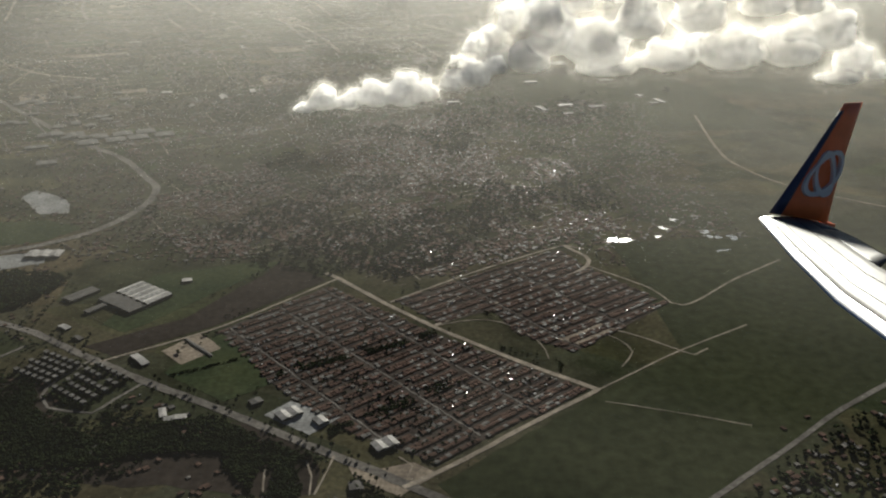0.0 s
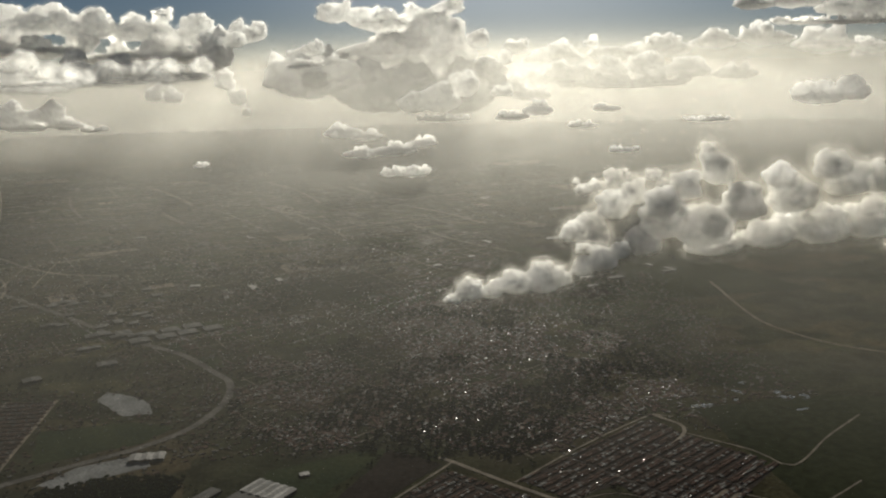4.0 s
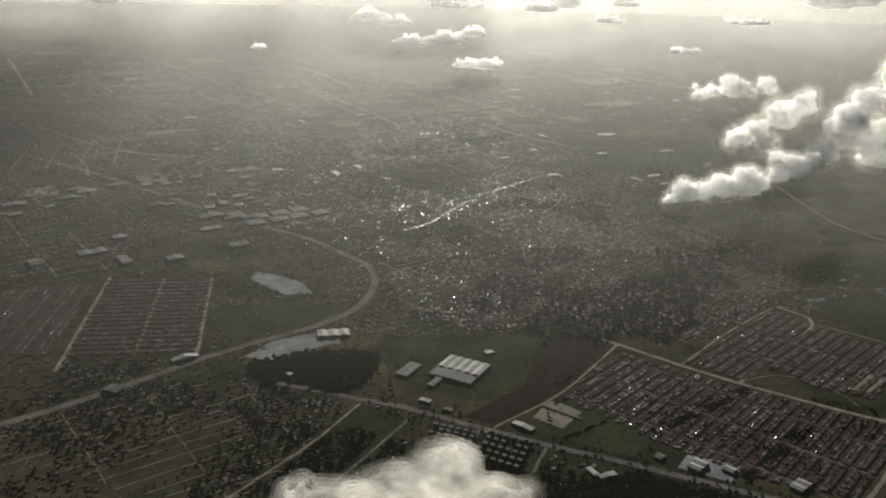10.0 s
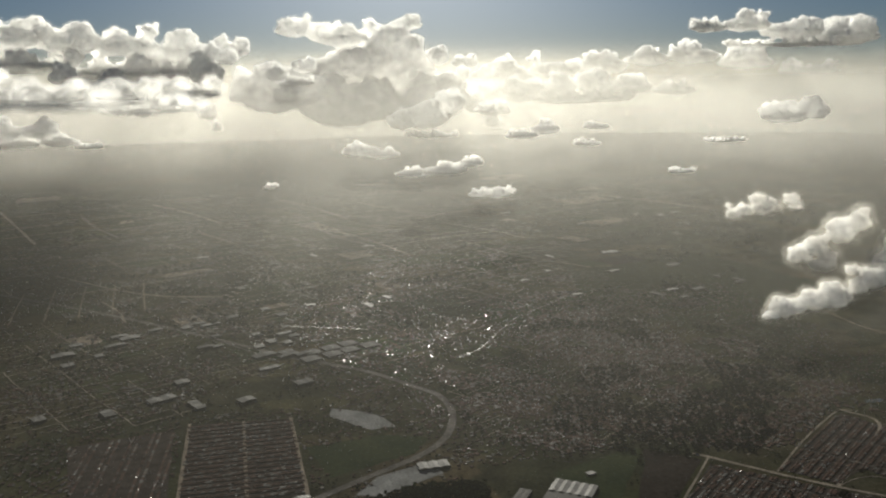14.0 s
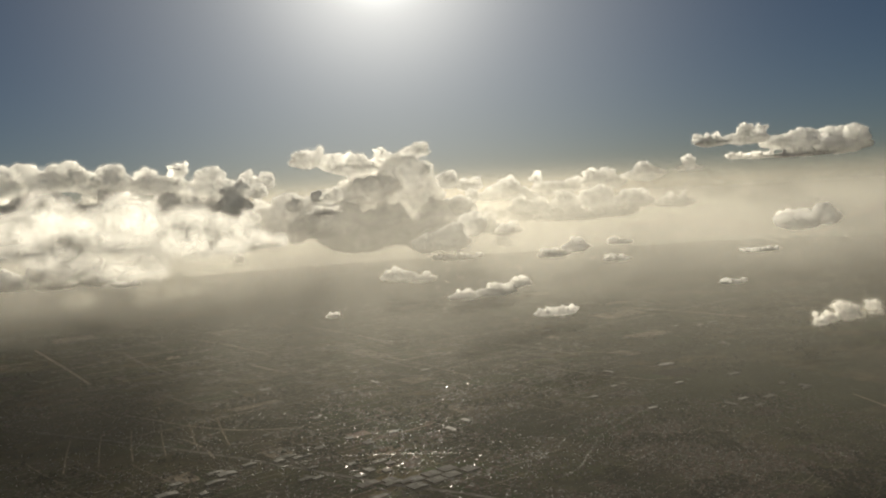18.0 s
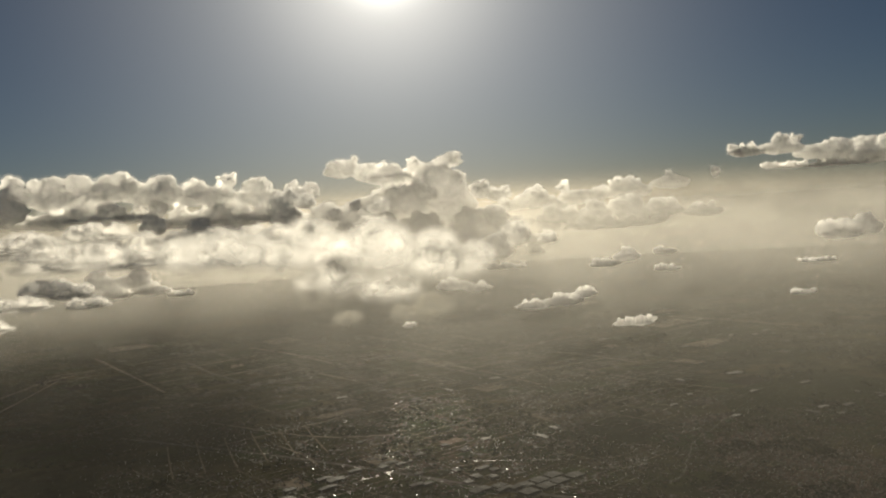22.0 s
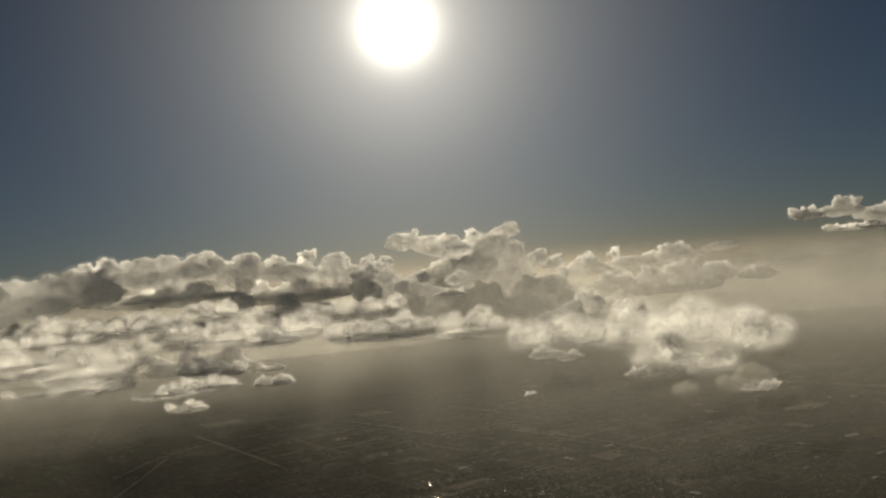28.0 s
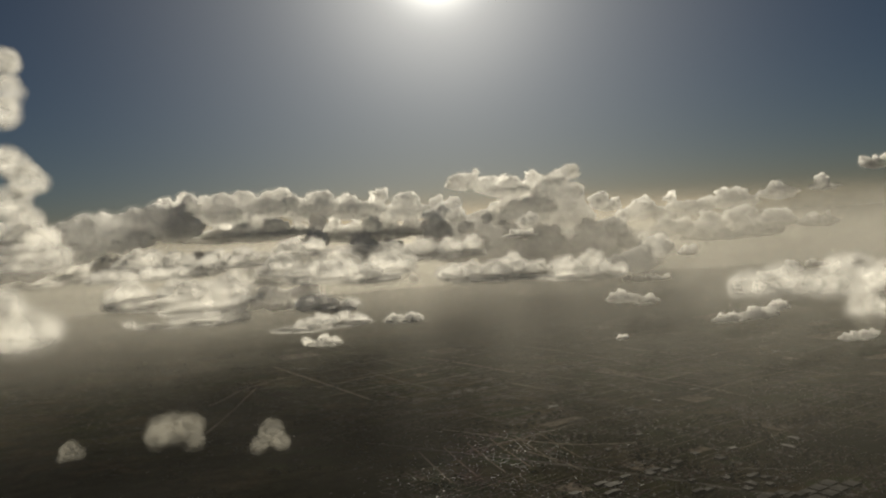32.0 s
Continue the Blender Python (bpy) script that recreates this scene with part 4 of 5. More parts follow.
def tree_thing():
    root = new("tree")
    tagged(root, "dark green broadleaf tree beside the avenue", "tree", "trees beside the avenue")
    bm = bmesh.new()
    bmesh.ops.create_cone(bm, segments=6, radius1=0.14, radius2=0.07, depth=0.9, cap_ends=True, matrix=Matrix.Translation((0, 0, 0.45)))
    for k in range(4):
        w = math.tau * k / 4 + 0.4
        bmesh.ops.create_cone(bm, segments=5, radius1=0.06, radius2=0.02, depth=0.7, cap_ends=True, matrix=Matrix.Translation((0.2 * math.cos(w), 0.2 * math.sin(w), 1.05)) @ Euler((0.6 * -math.sin(w), 0.6 * math.cos(w), 0)).to_matrix().to_4x4())
    part("trunk", bm, M_TRUNK, root)
    r = random.Random(9)
    bm = bmesh.new()
    for k in range(60):
        w, h = r.uniform(0, math.tau), r.uniform(-0.5, 1)
        q = math.sqrt(max(0.05, 1 - h * h)) * r.uniform(0.5, 1.0)
        m = Matrix.Translation((0.8 * q * math.cos(w), 0.8 * q * math.sin(w), 1.45 + 0.6 * h)) @ Matrix.Diagonal((r.uniform(0.14, 0.3), r.uniform(0.14, 0.3), r.uniform(0.1, 0.2), 1))
        bmesh.ops.create_icosphere(bm, subdivisions=1, radius=1, matrix=m)
    for v in bm.verts:
        v.co += Vector([r.uniform(-0.05, 0.05) for _ in "abc"])
    part("crown", bm, M_TREE, root)
    return root


tree = tree_thing()
tree.matrix_world = pose(-150, 415, 0)
for i in range(90):
    f = rng.random()
    x, y = -270 + 250 * f + rng.uniform(-4, 4), 492 - 150 * f + rng.choice((-6, -5, 6, 7)) + rng.uniform(-2, 2)
    at = pose(x, y, 0, 0, 0, rng.uniform(0, 360)) @ Matrix.Scale(rng.uniform(0.7, 1.5), 4)
    copy_thing(tree, at).matrix_basis = at

wood("wood_dark", [(-360, 560), (-316, 582), (-262, 570), (-290, 515), (-340, 520)], 900, 21, "dark wood beside the lorry yard", (1.6, 3.0), -0.4)
wood("wood_south", [(-330, 470), (-120, 390), (0, 330), (40, 240), (-300, 270), (-420, 380)], 4200, 22, "dark trees south of the avenue", (0.8, 2.0))
wood("wood_suburb", [(-720, 520), (-500, 570), (-300, 500), (-330, 380), (-560, 330), (-760, 420)], 1800, 23, "dark trees among the suburb's houses", (0.8, 2.0))
wood("town_trees", [(-252, 785), (-13, 1089), (140, 860), (160, 700), (90, 650), (-30, 570), (-127, 615), (-248, 640)], 2200, 24, "trees between the town's roofs", (1.2, 2.8))
wood("estate_trees", EST_A, 500, 25, "small trees along the estate's streets", (0.7, 1.4))
wood("wood_flats", [(-252, 434), (-222, 428), (-204, 392), (-178, 379), (-119, 396), (-102, 380), (-111, 361), (-150, 361), (-190, 350), (-230, 350)], 2600, 31, "dense dark wood south of the flats", (1.0, 2.0), -0.35)
wood("wood_avenue", [(-118, 392), (-85, 380), (-59, 360), (-59, 331), (-87, 325), (-106, 350)], 1100, 32, "dense dark wood beside the avenue", (0.9, 1.8), -0.35)
wood("hedge", [(-155, 436), (-135, 450), (-115, 464), (-114, 466), (-135, 453), (-156, 439)], 90, 33, "dark hedge across the meadow", (0.5, 1.0), -0.9)
wood("avenue_trees", [(-92, 432), (-56, 454), (-25, 476), (7, 503), (5, 509), (-27, 483), (-58, 461), (-93, 440)], 480, 34, "dark rows of trees along the estate's green strip", (0.7, 1.3), -0.9)
wood("strip_trees", [(-54, 377), (-22, 402), (9, 430), (6, 437), (-24, 410), (-56, 385)], 320, 35, "dark rows of trees along the estate's green strip", (0.7, 1.3), -0.9)
wood("southern_trees", [(134, 330), (253, 425), (420, 500), (380, 250), (100, 250)], 800, 26, "trees among the southern houses")
wood("yard_trees", [(-900, 330), (-255, 330), (130, 600), (200, 1150), (-900, 1150)], 6500, 28, "trees between yards and streets", (0.8, 1.9), -0.12, KEEP_CLEAR[:-1])
wood("far_woods", [(-700, 1000), (200, 1050), (900, 1800), (200, 2800), (-1500, 2600), (-1200, 1200)], 5000, 27, "far woods across the plain", (2.0, 5.0), 0.14)


# ---- clouds ----
BODIES = {}


def cloud_body(depth, through_light):
    """The dense inside of a cloud; light wanders deeper into larger ones."""
    step = round(math.log(depth, 1.4))
    if (step, through_light) not in BODIES:
        BODIES[step, through_light] = cloud_material("cloud_body", 1.0, 0.05, 1.4 ** step, through_light=through_light)
    return BODIES[step, through_light]


# ever thinner vapour towards the edge of a cloud, for near and for far ones
THIN = (0.42, 0.34, 0.26, 0.18, 0.12, 0.07)
NEARVAPOUR = [cloud_material(f"cloud_vapour_{i}", c, 0.045, through_light=0.5, low=0.25 * c, tint=(0.80, 0.775, 0.71)) for i, c in enumerate(THIN)]
TINYVAPOUR = [cloud_material(f"scrap_vapour_{i}", c, 0.07, through_light=0.35, low=0.3 * c, tint=(0.78, 0.76, 0.70)) for i, c in enumerate(THIN)]
WISPVAPOUR = [cloud_material(f"torn_vapour_{i}", c, 0.045, through_light=0.8, low=0.25 * c) for i, c in enumerate(THIN)]
FARVAPOUR = [cloud_material(f"far_cloud_vapour_{i}", c, 0.013, through_light=0.75, low=0.2 * c) for i, c in enumerate(THIN)]
CLOUD_TEX = {}


def billow(scale, basis="VORONOI_F1", depth=2):
    key = (round(scale, 1), basis)
    if key not in CLOUD_TEX:
        t = bpy.data.textures.new("billow", "CLOUDS")
        t.noise_scale, t.noise_depth, t.noise_basis = scale, depth, basis
        CLOUD_TEX[key] = t
    return CLOUD_TEX[key]


def cloud(lobes, seed, label, fine=0.045, rough=1.0, fringe=False):
    """A cumulus of round lobes, each one covered by smaller puffs, with a flattened base."""
    rng = random.Random(seed)
    rough *= 0.55 if label == FLAT else 0.3 if label == WISP else 0.8 if label == WHITE else 1.0
    ox, oy, oz = lobes[0][:3]
    bm = bmesh.new()
    mean = sum(l[5] for l in lobes) / len(lobes)

    def blob(x, y, z, a, b, c):
        bmesh.ops.create_icosphere(bm, subdivisions=2, radius=1, matrix=Matrix.Translation((x - ox, y - oy, z - oz)) @ Matrix.Diagonal((a, b, c, 1)))

    for x, y, z, a, b, c in lobes:
        if label == FLAT:
            a, b, c = a * 1.3, b * 1.4, c * 1.35
        blob(x, y, z - 0.2 * c, a * 0.88, b * 0.88, c * (0.3 if label == FLAT else 0.58))
        heads = max(1, round((a / c) ** (1.35 if label == FLAT else 1.3)))
        for k in range(heads):
            u, w = rng.uniform(0, math.tau), math.sqrt(rng.random()) if heads > 1 else 0
            e = c * rng.uniform(0.62, 1.0) * (1.05 - 0.3 * w) if heads > 1 else c * 0.85
            hx, hy = x + (a - e) * w * math.cos(u), y + max(b - e, 0) * w * math.sin(u)
            hz = z + (c - e) * rng.uniform(0.0, 1.0)
            blob(hx, hy, hz, e * (1.5 if label == FLAT else 1.0), e, e * (0.8 if label == FLAT else 0.85))
            for _ in range(9):
                u2, w2 = rng.uniform(0, math.tau), rng.uniform(-0.2, 1.0)
                h = math.sqrt(max(0, 1 - w2 * w2))
                r = e * rng.uniform(0.25, 0.55)
                blob(hx + e * 0.85 * h * math.cos(u2), hy + e * 0.85 * h * math.sin(u2), hz + e * 0.75 * w2, r * 1.15, r * 1.15, r)
    far = oy > 1100
    deep, clear = {SMALL: (7.0, 0.6), WHITE: (2.9, 0.3)}.get(label, (3.6, 0.37))
    airy = label in (FLAT, WISP)
    layers = FARVAPOUR if far or label == FLAT else TINYVAPOUR if mean < 8 else WISPVAPOUR if label == WISP and mean > 10 else NEARVAPOUR
    ob = obj("cloud", bm, layers[0 if label == FLAT else 5 if mean < 8 else 3 if mean < 10 else 1] if airy else cloud_body(mean * deep, clear), smooth=True)
    ob.location = (ox, oy, oz)
    m = ob.modifiers.new("join", "REMESH")
    m.mode, m.voxel_size, m.use_smooth_shade = "VOXEL", mean * fine * (1.4 if label == FLAT else 1.0), True
    if label != WISP:
        d = ob.modifiers.new("merge", "SMOOTH")
        d.factor, d.iterations = 0.5, 10 if label == WHITE else 6
    for scale, strength, basis in ((1.2, -0.36, "VORONOI_F1"), (0.5, -0.24, "VORONOI_F1"), (0.22, -0.12, "VORONOI_F1"), (0.10, -0.055, "VORONOI_F1"))[:0 if label == WISP and mean < 8 else 1 if label == FLAT else 2 if label == WISP else 4]:
        d = ob.modifiers.new("billow", "DISPLACE")
        d.texture, d.strength, d.mid_level = billow(mean * scale, basis), mean * strength * rough, 0.35
    if label == WISP:
        d = ob.modifiers.new("tatter", "DISPLACE")
        d.texture, d.strength, d.mid_level = billow(mean * 0.9, "ORIGINAL_PERLIN", 3), mean * 0.8, 0.5
    if label not in (WISP, FLAT):
        d = ob.modifiers.new("knit", "REMESH")
        d.mode, d.voxel_size, d.use_smooth_shade = "VOXEL", m.voxel_size, True
    # shells of vapour, thinner and thinner outwards
    if label == WISP and mean < 8:
        shells = [(-0.12, 5), (0.15, 5), (0.32, 5), (0.5, 5)]
    elif label == WISP and mean < 10:
        shells = [(-0.1, 3), (0.1, 4), (0.25, 4), (0.4, 5)]
    elif label == WISP:
        shells = [(-0.07, 2), (0.08, 3), (0.18, 3), (0.30, 4), (0.42, 5)]
    elif label == FLAT:
        shells = [(-0.06, 0), (0.03, 1), (0.08, 2), (0.15, 3), (0.25, 4), (0.36, 5)]
    elif fringe:
        shells = [(0.08, 3), (0.18, 4), (0.30, 4), (0.44, 5)]
    else:
        shells = [(0.03, 3), (0.08, 5)]
    for grow, k in shells:
        me = ob.data.copy()
        me.materials.clear()
        me.materials.append(layers[k])
        veil = new("fringe", me)
        veil.parent = ob
        for src in ob.modifiers:
            d = veil.modifiers.new(src.name, src.type)
            if src.type == "REMESH":
                d.mode, d.voxel_size, d.use_smooth_shade = "VOXEL", src.voxel_size * (1.7 if src == m else 1.2), True
            elif src.type == "SMOOTH":
                d.factor, d.iterations = src.factor, src.iterations // 2
            else:
                d.texture, d.strength, d.mid_level = src.texture, src.strength * (0.9 - 0.05 * k), 0.35
        d = veil.modifiers.new("swell", "DISPLACE")
        d.strength, d.mid_level = mean * grow, 0.0
        tagged(veil, "thin frayed edge of vapour")
    return tagged(ob, label, "cloud")


WHITE = "white sunlit cumulus cloud with grey shaded folds"
SMALL = "small bright cumulus cloud low over the plain"
BANK = "tall cumulus bank with bright rims at the horizon"
FLAT = "flat cream-coloured cloud with a frayed edge"
WISP = "thin torn veil of near cloud"
cloud([(-77, 488, 144, 8, 7, 5), (-66, 492, 148, 12, 11, 9), (-53, 497, 147, 11, 10, 8), (-38, 499, 149, 13, 12, 9), (-22, 500, 151, 15, 13, 12), (-9, 506, 150, 11, 10, 9), (6, 508, 155, 10, 9, 8), (19, 508, 160, 13, 12, 11), (30, 512, 164, 10, 9, 8), (10, 520, 165, 8, 7, 6)], 1, WHITE, fringe=True, fine=0.06, rough=1.2)
cloud([(24, 608, 158, 13, 12, 10), (38, 606, 166, 14, 13, 12), (48, 590, 180, 15, 14, 13), (34, 590, 155, 16, 14, 11), (62, 585, 190, 14, 12, 12),
       (52, 535, 165, 17, 15, 13), (60, 518, 192, 14, 13, 13), (66, 535, 178, 20, 18, 16), (80, 535, 200, 15, 14, 13), (103, 536, 210, 14, 12, 14), (98, 540, 221, 8, 8, 8),
       (92, 530, 175, 24, 20, 20), (114, 522, 190, 19, 17, 16), (138, 522, 206, 13, 12, 11), (172, 525, 211, 14, 13, 12), (150, 530, 193, 21, 18, 17), (190, 535, 200, 19, 17, 15), (218, 545, 200, 16, 15, 14),
       (240, 555, 180, 21, 18, 17), (215, 550, 170, 25, 20, 17), (175, 540, 170, 26, 22, 17), (135, 535, 167, 25, 20, 13), (100, 535, 161, 24, 20, 10), (265, 570, 160, 17, 15, 13), (287, 580, 150, 12, 11, 8), (255, 565, 150, 19, 16, 8)], 2, WHITE, fringe=True, fine=0.055)
cloud([(-271, 180, 149, 13, 10, 8), (-286, 178, 145, 15, 12, 7), (-304, 172, 146, 14, 11, 7), (-254, 182, 137, 13, 10, 7), (-276, 178, 132, 29, 23, 11)], 3, WISP, fringe=True)
cloud([(-405, 1487, 131, 15, 12, 7)], 4, SMALL)
cloud([(-91, 1265, 134, 22, 18, 10), (-58, 1270, 133, 27, 21, 11)], 5, SMALL)
cloud([(-135, 1590, 135, 45, 36, 14), (-79, 1590, 139, 54, 43, 16), (-23, 1600, 150, 31, 25, 15)], 6, SMALL)
cloud([(-180, 2066, 144, 58, 46, 25), (-126, 2060, 133, 48, 39, 19)], 7, SMALL)
cloud([(13, 2640, 180, 56, 45, 42), (96, 2650, 194, 80, 64, 57), (174, 2670, 231, 50, 40, 50), (101, 2600, 138, 96, 47, 16), (292, 2700, 211, 46, 37, 26)], 8, BANK)
cloud([(216, 2050, 169, 50, 40, 17), (277, 2055, 185, 46, 37, 26), (380, 2030, 145, 43, 35, 12)], 9, SMALL)
cloud([(511, 2300, 170, 46, 37, 15)], 10, SMALL)
cloud([(266, 1303, 153, 28, 21, 7)], 11, SMALL)
cloud([(515, 1600, 177, 52, 22, 7)], 12, SMALL)
cloud([(83, 818, 160, 11, 10, 8), (98, 822, 163, 14, 12, 9), (118, 818, 166, 15, 13, 11), (112, 820, 174, 10, 10, 9), (135, 825, 165, 14, 12, 10), (152, 820, 172, 11, 10, 8), (166, 830, 164, 11, 10, 7), (128, 848, 172, 11, 10, 7), (75, 818, 169, 5, 4, 3.5)], 13, SMALL, fringe=True, fine=0.06)
cloud([(1096, 2300, 189, 87, 70, 40), (1181, 2300, 203, 74, 59, 46)], 15, SMALL)
cloud([(-1347, 2650, 437, 111, 89, 68), (-1224, 2680, 438, 104, 83, 65), (-1098, 2730, 449, 112, 90, 69), (-1155, 2700, 368, 270, 151, 50)], 16, BANK)
cloud([(-948, 2760, 431, 113, 90, 66), (-790, 2800, 427, 121, 97, 66), (-632, 2850, 413, 112, 90, 64), (-501, 2900, 409, 86, 69, 50), (-769, 2800, 344, 276, 154, 51)], 17, BANK)
cloud([(-1355, 2560, 408, 128, 103, 85), (-1468, 2450, 384, 124, 99, 86), (-1584, 2400, 362, 115, 92, 90), (-1699, 2350, 342, 114, 91, 97), (-1819, 2300, 331, 146, 116, 97)], 18, BANK)
cloud([(-240, 3850, 526, 111, 89, 66), (-50, 3860, 492, 169, 135, 66), (158, 3850, 512, 124, 99, 77), (258, 3850, 543, 73, 58, 52), (-51, 3820, 369, 253, 202, 121), (208, 3820, 367, 184, 148, 149), (91, 3800, 222, 279, 223, 76)], 19, BANK)
cloud([(-275, 2640, 347, 46, 37, 32), (-300, 2640, 304, 70, 56, 21)], 20, BANK)
cloud([(-562, 2660, 389, 60, 48, 39), (-558, 2650, 329, 63, 50, 52), (-495, 2650, 377, 42, 34, 31)], 21, BANK)
cloud([(-942, 2600, 327, 51, 41, 41), (-791, 2550, 310, 57, 46, 37), (-720, 2560, 298, 51, 40, 30)], 22, BANK)
cloud([(-709, 1200, 289, 67, 45, 15), (-637, 1210, 289, 77, 57, 19), (-565, 1215, 278, 61, 42, 14)], 23, FLAT)
cloud([(-942, 1500, 286, 63, 50, 20), (-872, 1500, 279, 56, 45, 17), (-1011, 1560, 301, 53, 42, 23)], 24, FLAT)
cloud([(-1225, 1380, 276, 68, 55, 29), (-1147, 1380, 261, 66, 53, 32), (-1093, 1390, 274, 38, 30, 21), (-1174, 1370, 236, 75, 34, 11), (-1269, 1400, 312, 58, 26, 9)], 25, FLAT)
cloud([(-991, 1020, 253, 36, 23, 8), (-945, 1020, 256, 39, 26, 9), (-864, 1020, 253, 23, 18, 6), (-965, 1010, 234, 21, 17, 6)], 26, FLAT)
cloud([(-968, 1300, 254, 32, 26, 12), (-934, 1300, 247, 27, 21, 11)], 27, FLAT)
cloud([(-1113, 1900, 308, 70, 56, 20), (-1002, 1950, 320, 78, 63, 23), (-1264, 1850, 290, 75, 38, 13)], 28, FLAT)
cloud([(-1282, 900, 285, 36, 29, 26), (-1300, 900, 304, 26, 21, 20), (-1488, 1700, 345, 59, 47, 36), (-1516, 1700, 380, 60, 48, 36)], 29, FLAT)
cloud([(-710, 425, 324, 17.4, 12.6, 6.2), (-686, 425, 326, 20.8, 15.3, 9.7), (-658, 422, 325, 20.8, 15.2, 11.5), (-633, 420, 325, 20.9, 15.3, 14.1), (-607, 420, 322, 21.1, 15.4, 16.1), (-581, 420, 316, 18.5, 13.6, 13.6), (-561, 420, 311, 12.7, 9.2, 8.3), (-638, 412, 308, 20.6, 15.1, 9.5), (-607, 412, 302, 17.4, 12.6, 8.8)], 30, WISP, fringe=True, rough=0.9)
cloud([(-646, 405, 299, 11.8, 8.6, 4.8), (-582, 408, 290, 14.0, 10.2, 5.3), (-596, 405, 286, 13.9, 9.8, 3.9), (-632, 400, 287, 8.0, 5.9, 2.9)], 31, WISP, fringe=True, rough=0.9)
def scrap(x, y, z, wide, high, seed):
    """A small scrap of torn cloud near the line of flight."""
    rng = random.Random(seed)
    lobes = []
    for k in range(9):
        u = rng.uniform(-1, 1)
        r = wide * rng.uniform(0.30, 0.46) * (1.1 - 0.5 * abs(u))
        lobes.append((x + u * wide * 0.5, y + rng.uniform(-0.3, 0.3) * wide, z + high * (0.2 - 0.5 * u * u + rng.uniform(-0.25, 0.2)), r, r * 0.9, r * 0.8))
    return cloud(lobes, seed, WISP)


scrap(-1054, 372, 281, 20, 10, 32)
scrap(-1008, 372, 274, 13, 11, 33)
scrap(-1104, 372, 275, 9, 8, 34)
cloud([(-1539, 1781, 736, 30, 30, 22), (-1536, 1781, 681, 34, 34, 25), (-1552, 1781, 637, 40, 40, 30), (-1544, 1781, 537, 40, 40, 30), (-1509, 1781, 501, 38, 38, 28), (-1555, 1781, 459, 46, 46, 34), (-1526, 1781, 424, 40, 40, 30)], 35, WISP)
cloud([(-1568, 1781, 224, 36, 36, 21), (-1532, 1781, 204, 30, 30, 18), (-1567, 1781, 167, 26, 26, 15)], 42, WISP)
cloud([(1190, 2950, 475, 87, 70, 34), (1343, 2960, 491, 117, 94, 52), (1550, 2990, 471, 146, 117, 63), (1778, 3020, 454, 178, 143, 71), (1493, 2950, 412, 264, 72, 24)], 36, BANK)
cloud([(875, 4500, 340, 140, 112, 80), (1146, 4520, 355, 170, 140, 92), (1430, 4550, 370, 180, 144, 88), (1698, 4560, 405, 160, 130, 84), (1989, 4600, 420, 190, 152, 84), (2318, 4600, 381, 214, 171, 92), (2696, 4600, 328, 260, 208, 100)], 37, BANK)
cloud([(774, 3900, 262, 130, 110, 70), (960, 3900, 268, 110, 90, 80), (1120, 3880, 275, 110, 90, 74), (1328, 3950, 266, 140, 120, 72), (1560, 3950, 240, 130, 107, 52), (1039, 3850, 205, 300, 116, 44)], 38, BANK)
cloud([(361, 3585, 282, 54, 43, 68), (444, 3580, 215, 98, 79, 49), (530, 3500, 175, 97, 78, 39)], 39, BANK)


cloud([(420, 3700, 263, 50, 40, 48), (510, 3700, 185, 60, 45, 45), (350, 3720, 400, 60, 45, 58), (590, 3700, 110, 60, 45, 35), (470, 3760, 320, 42, 35, 42)], 40, BANK)
cloud([(-330, 3500, 270, 240, 160, 140), (-40, 3600, 210, 260, 170, 140), (250, 3650, 200, 220, 160, 140)], 62, BANK)

# a broken deck of low cloud in front of the bank
rng = random.Random(77)
for i in range(6):
    y = rng.uniform(1950, 2500)
    x = -1750 + i * 190 + rng.uniform(-60, 60)
    z, a = rng.uniform(268, 312), y * rng.uniform(0.025, 0.04)
    lobes = []
    for k in range(rng.randint(3, 5)):
        r = a * rng.uniform(0.7, 1.1)
        lobes.append((round(x + a * 1.2 * k), round(y + rng.uniform(-40, 40)), round(z + rng.uniform(-8, 10)), round(r), round(r * 0.8), round(r * rng.uniform(0.3, 0.5))))
    cloud(lobes, 200 + i, FLAT)


cloud([(601, 4300, 383, 85, 70, 56), (698, 4300, 326, 85, 70, 56), (811, 4300, 351, 85, 70, 56), (910, 4300, 308, 85, 70, 56), (726, 4300, 231, 85, 70, 56), (868, 4300, 213, 85, 70, 56)], 43, BANK)

# puffs and columns under the bank
cloud([(-1068, 2475, 188, 66, 50, 42), (-990, 2475, 192, 62, 46, 40), (-1044, 2475, 155, 70, 48, 26), (-939, 2475, 160, 62, 46, 28), (-866, 2475, 142, 46, 34, 14), (-1150, 2480, 170, 76, 50, 40)], 63, BANK)
cloud([(-914, 3300, 275, 34, 30, 34), (-892, 3300, 215, 40, 36, 36), (-822, 3300, 205, 44, 40, 34), (-852, 3310, 250, 34, 30, 30)], 64, BANK)
cloud([(-687, 3300, 365, 44, 40, 40), (-670, 3300, 310, 50, 44, 46), (-634, 3300, 255, 50, 44, 46), (-590, 3300, 195, 44, 40, 40), (-564, 3300, 140, 26, 24, 26), (-745, 3310, 310, 40, 36, 36)], 65, BANK)
cloud([(-346, 3300, 325, 44, 38, 34), (-262, 3300, 355, 32, 28, 30), (-309, 3300, 255, 60, 50, 50), (-200, 3300, 338, 28, 24, 18)], 66, BANK)


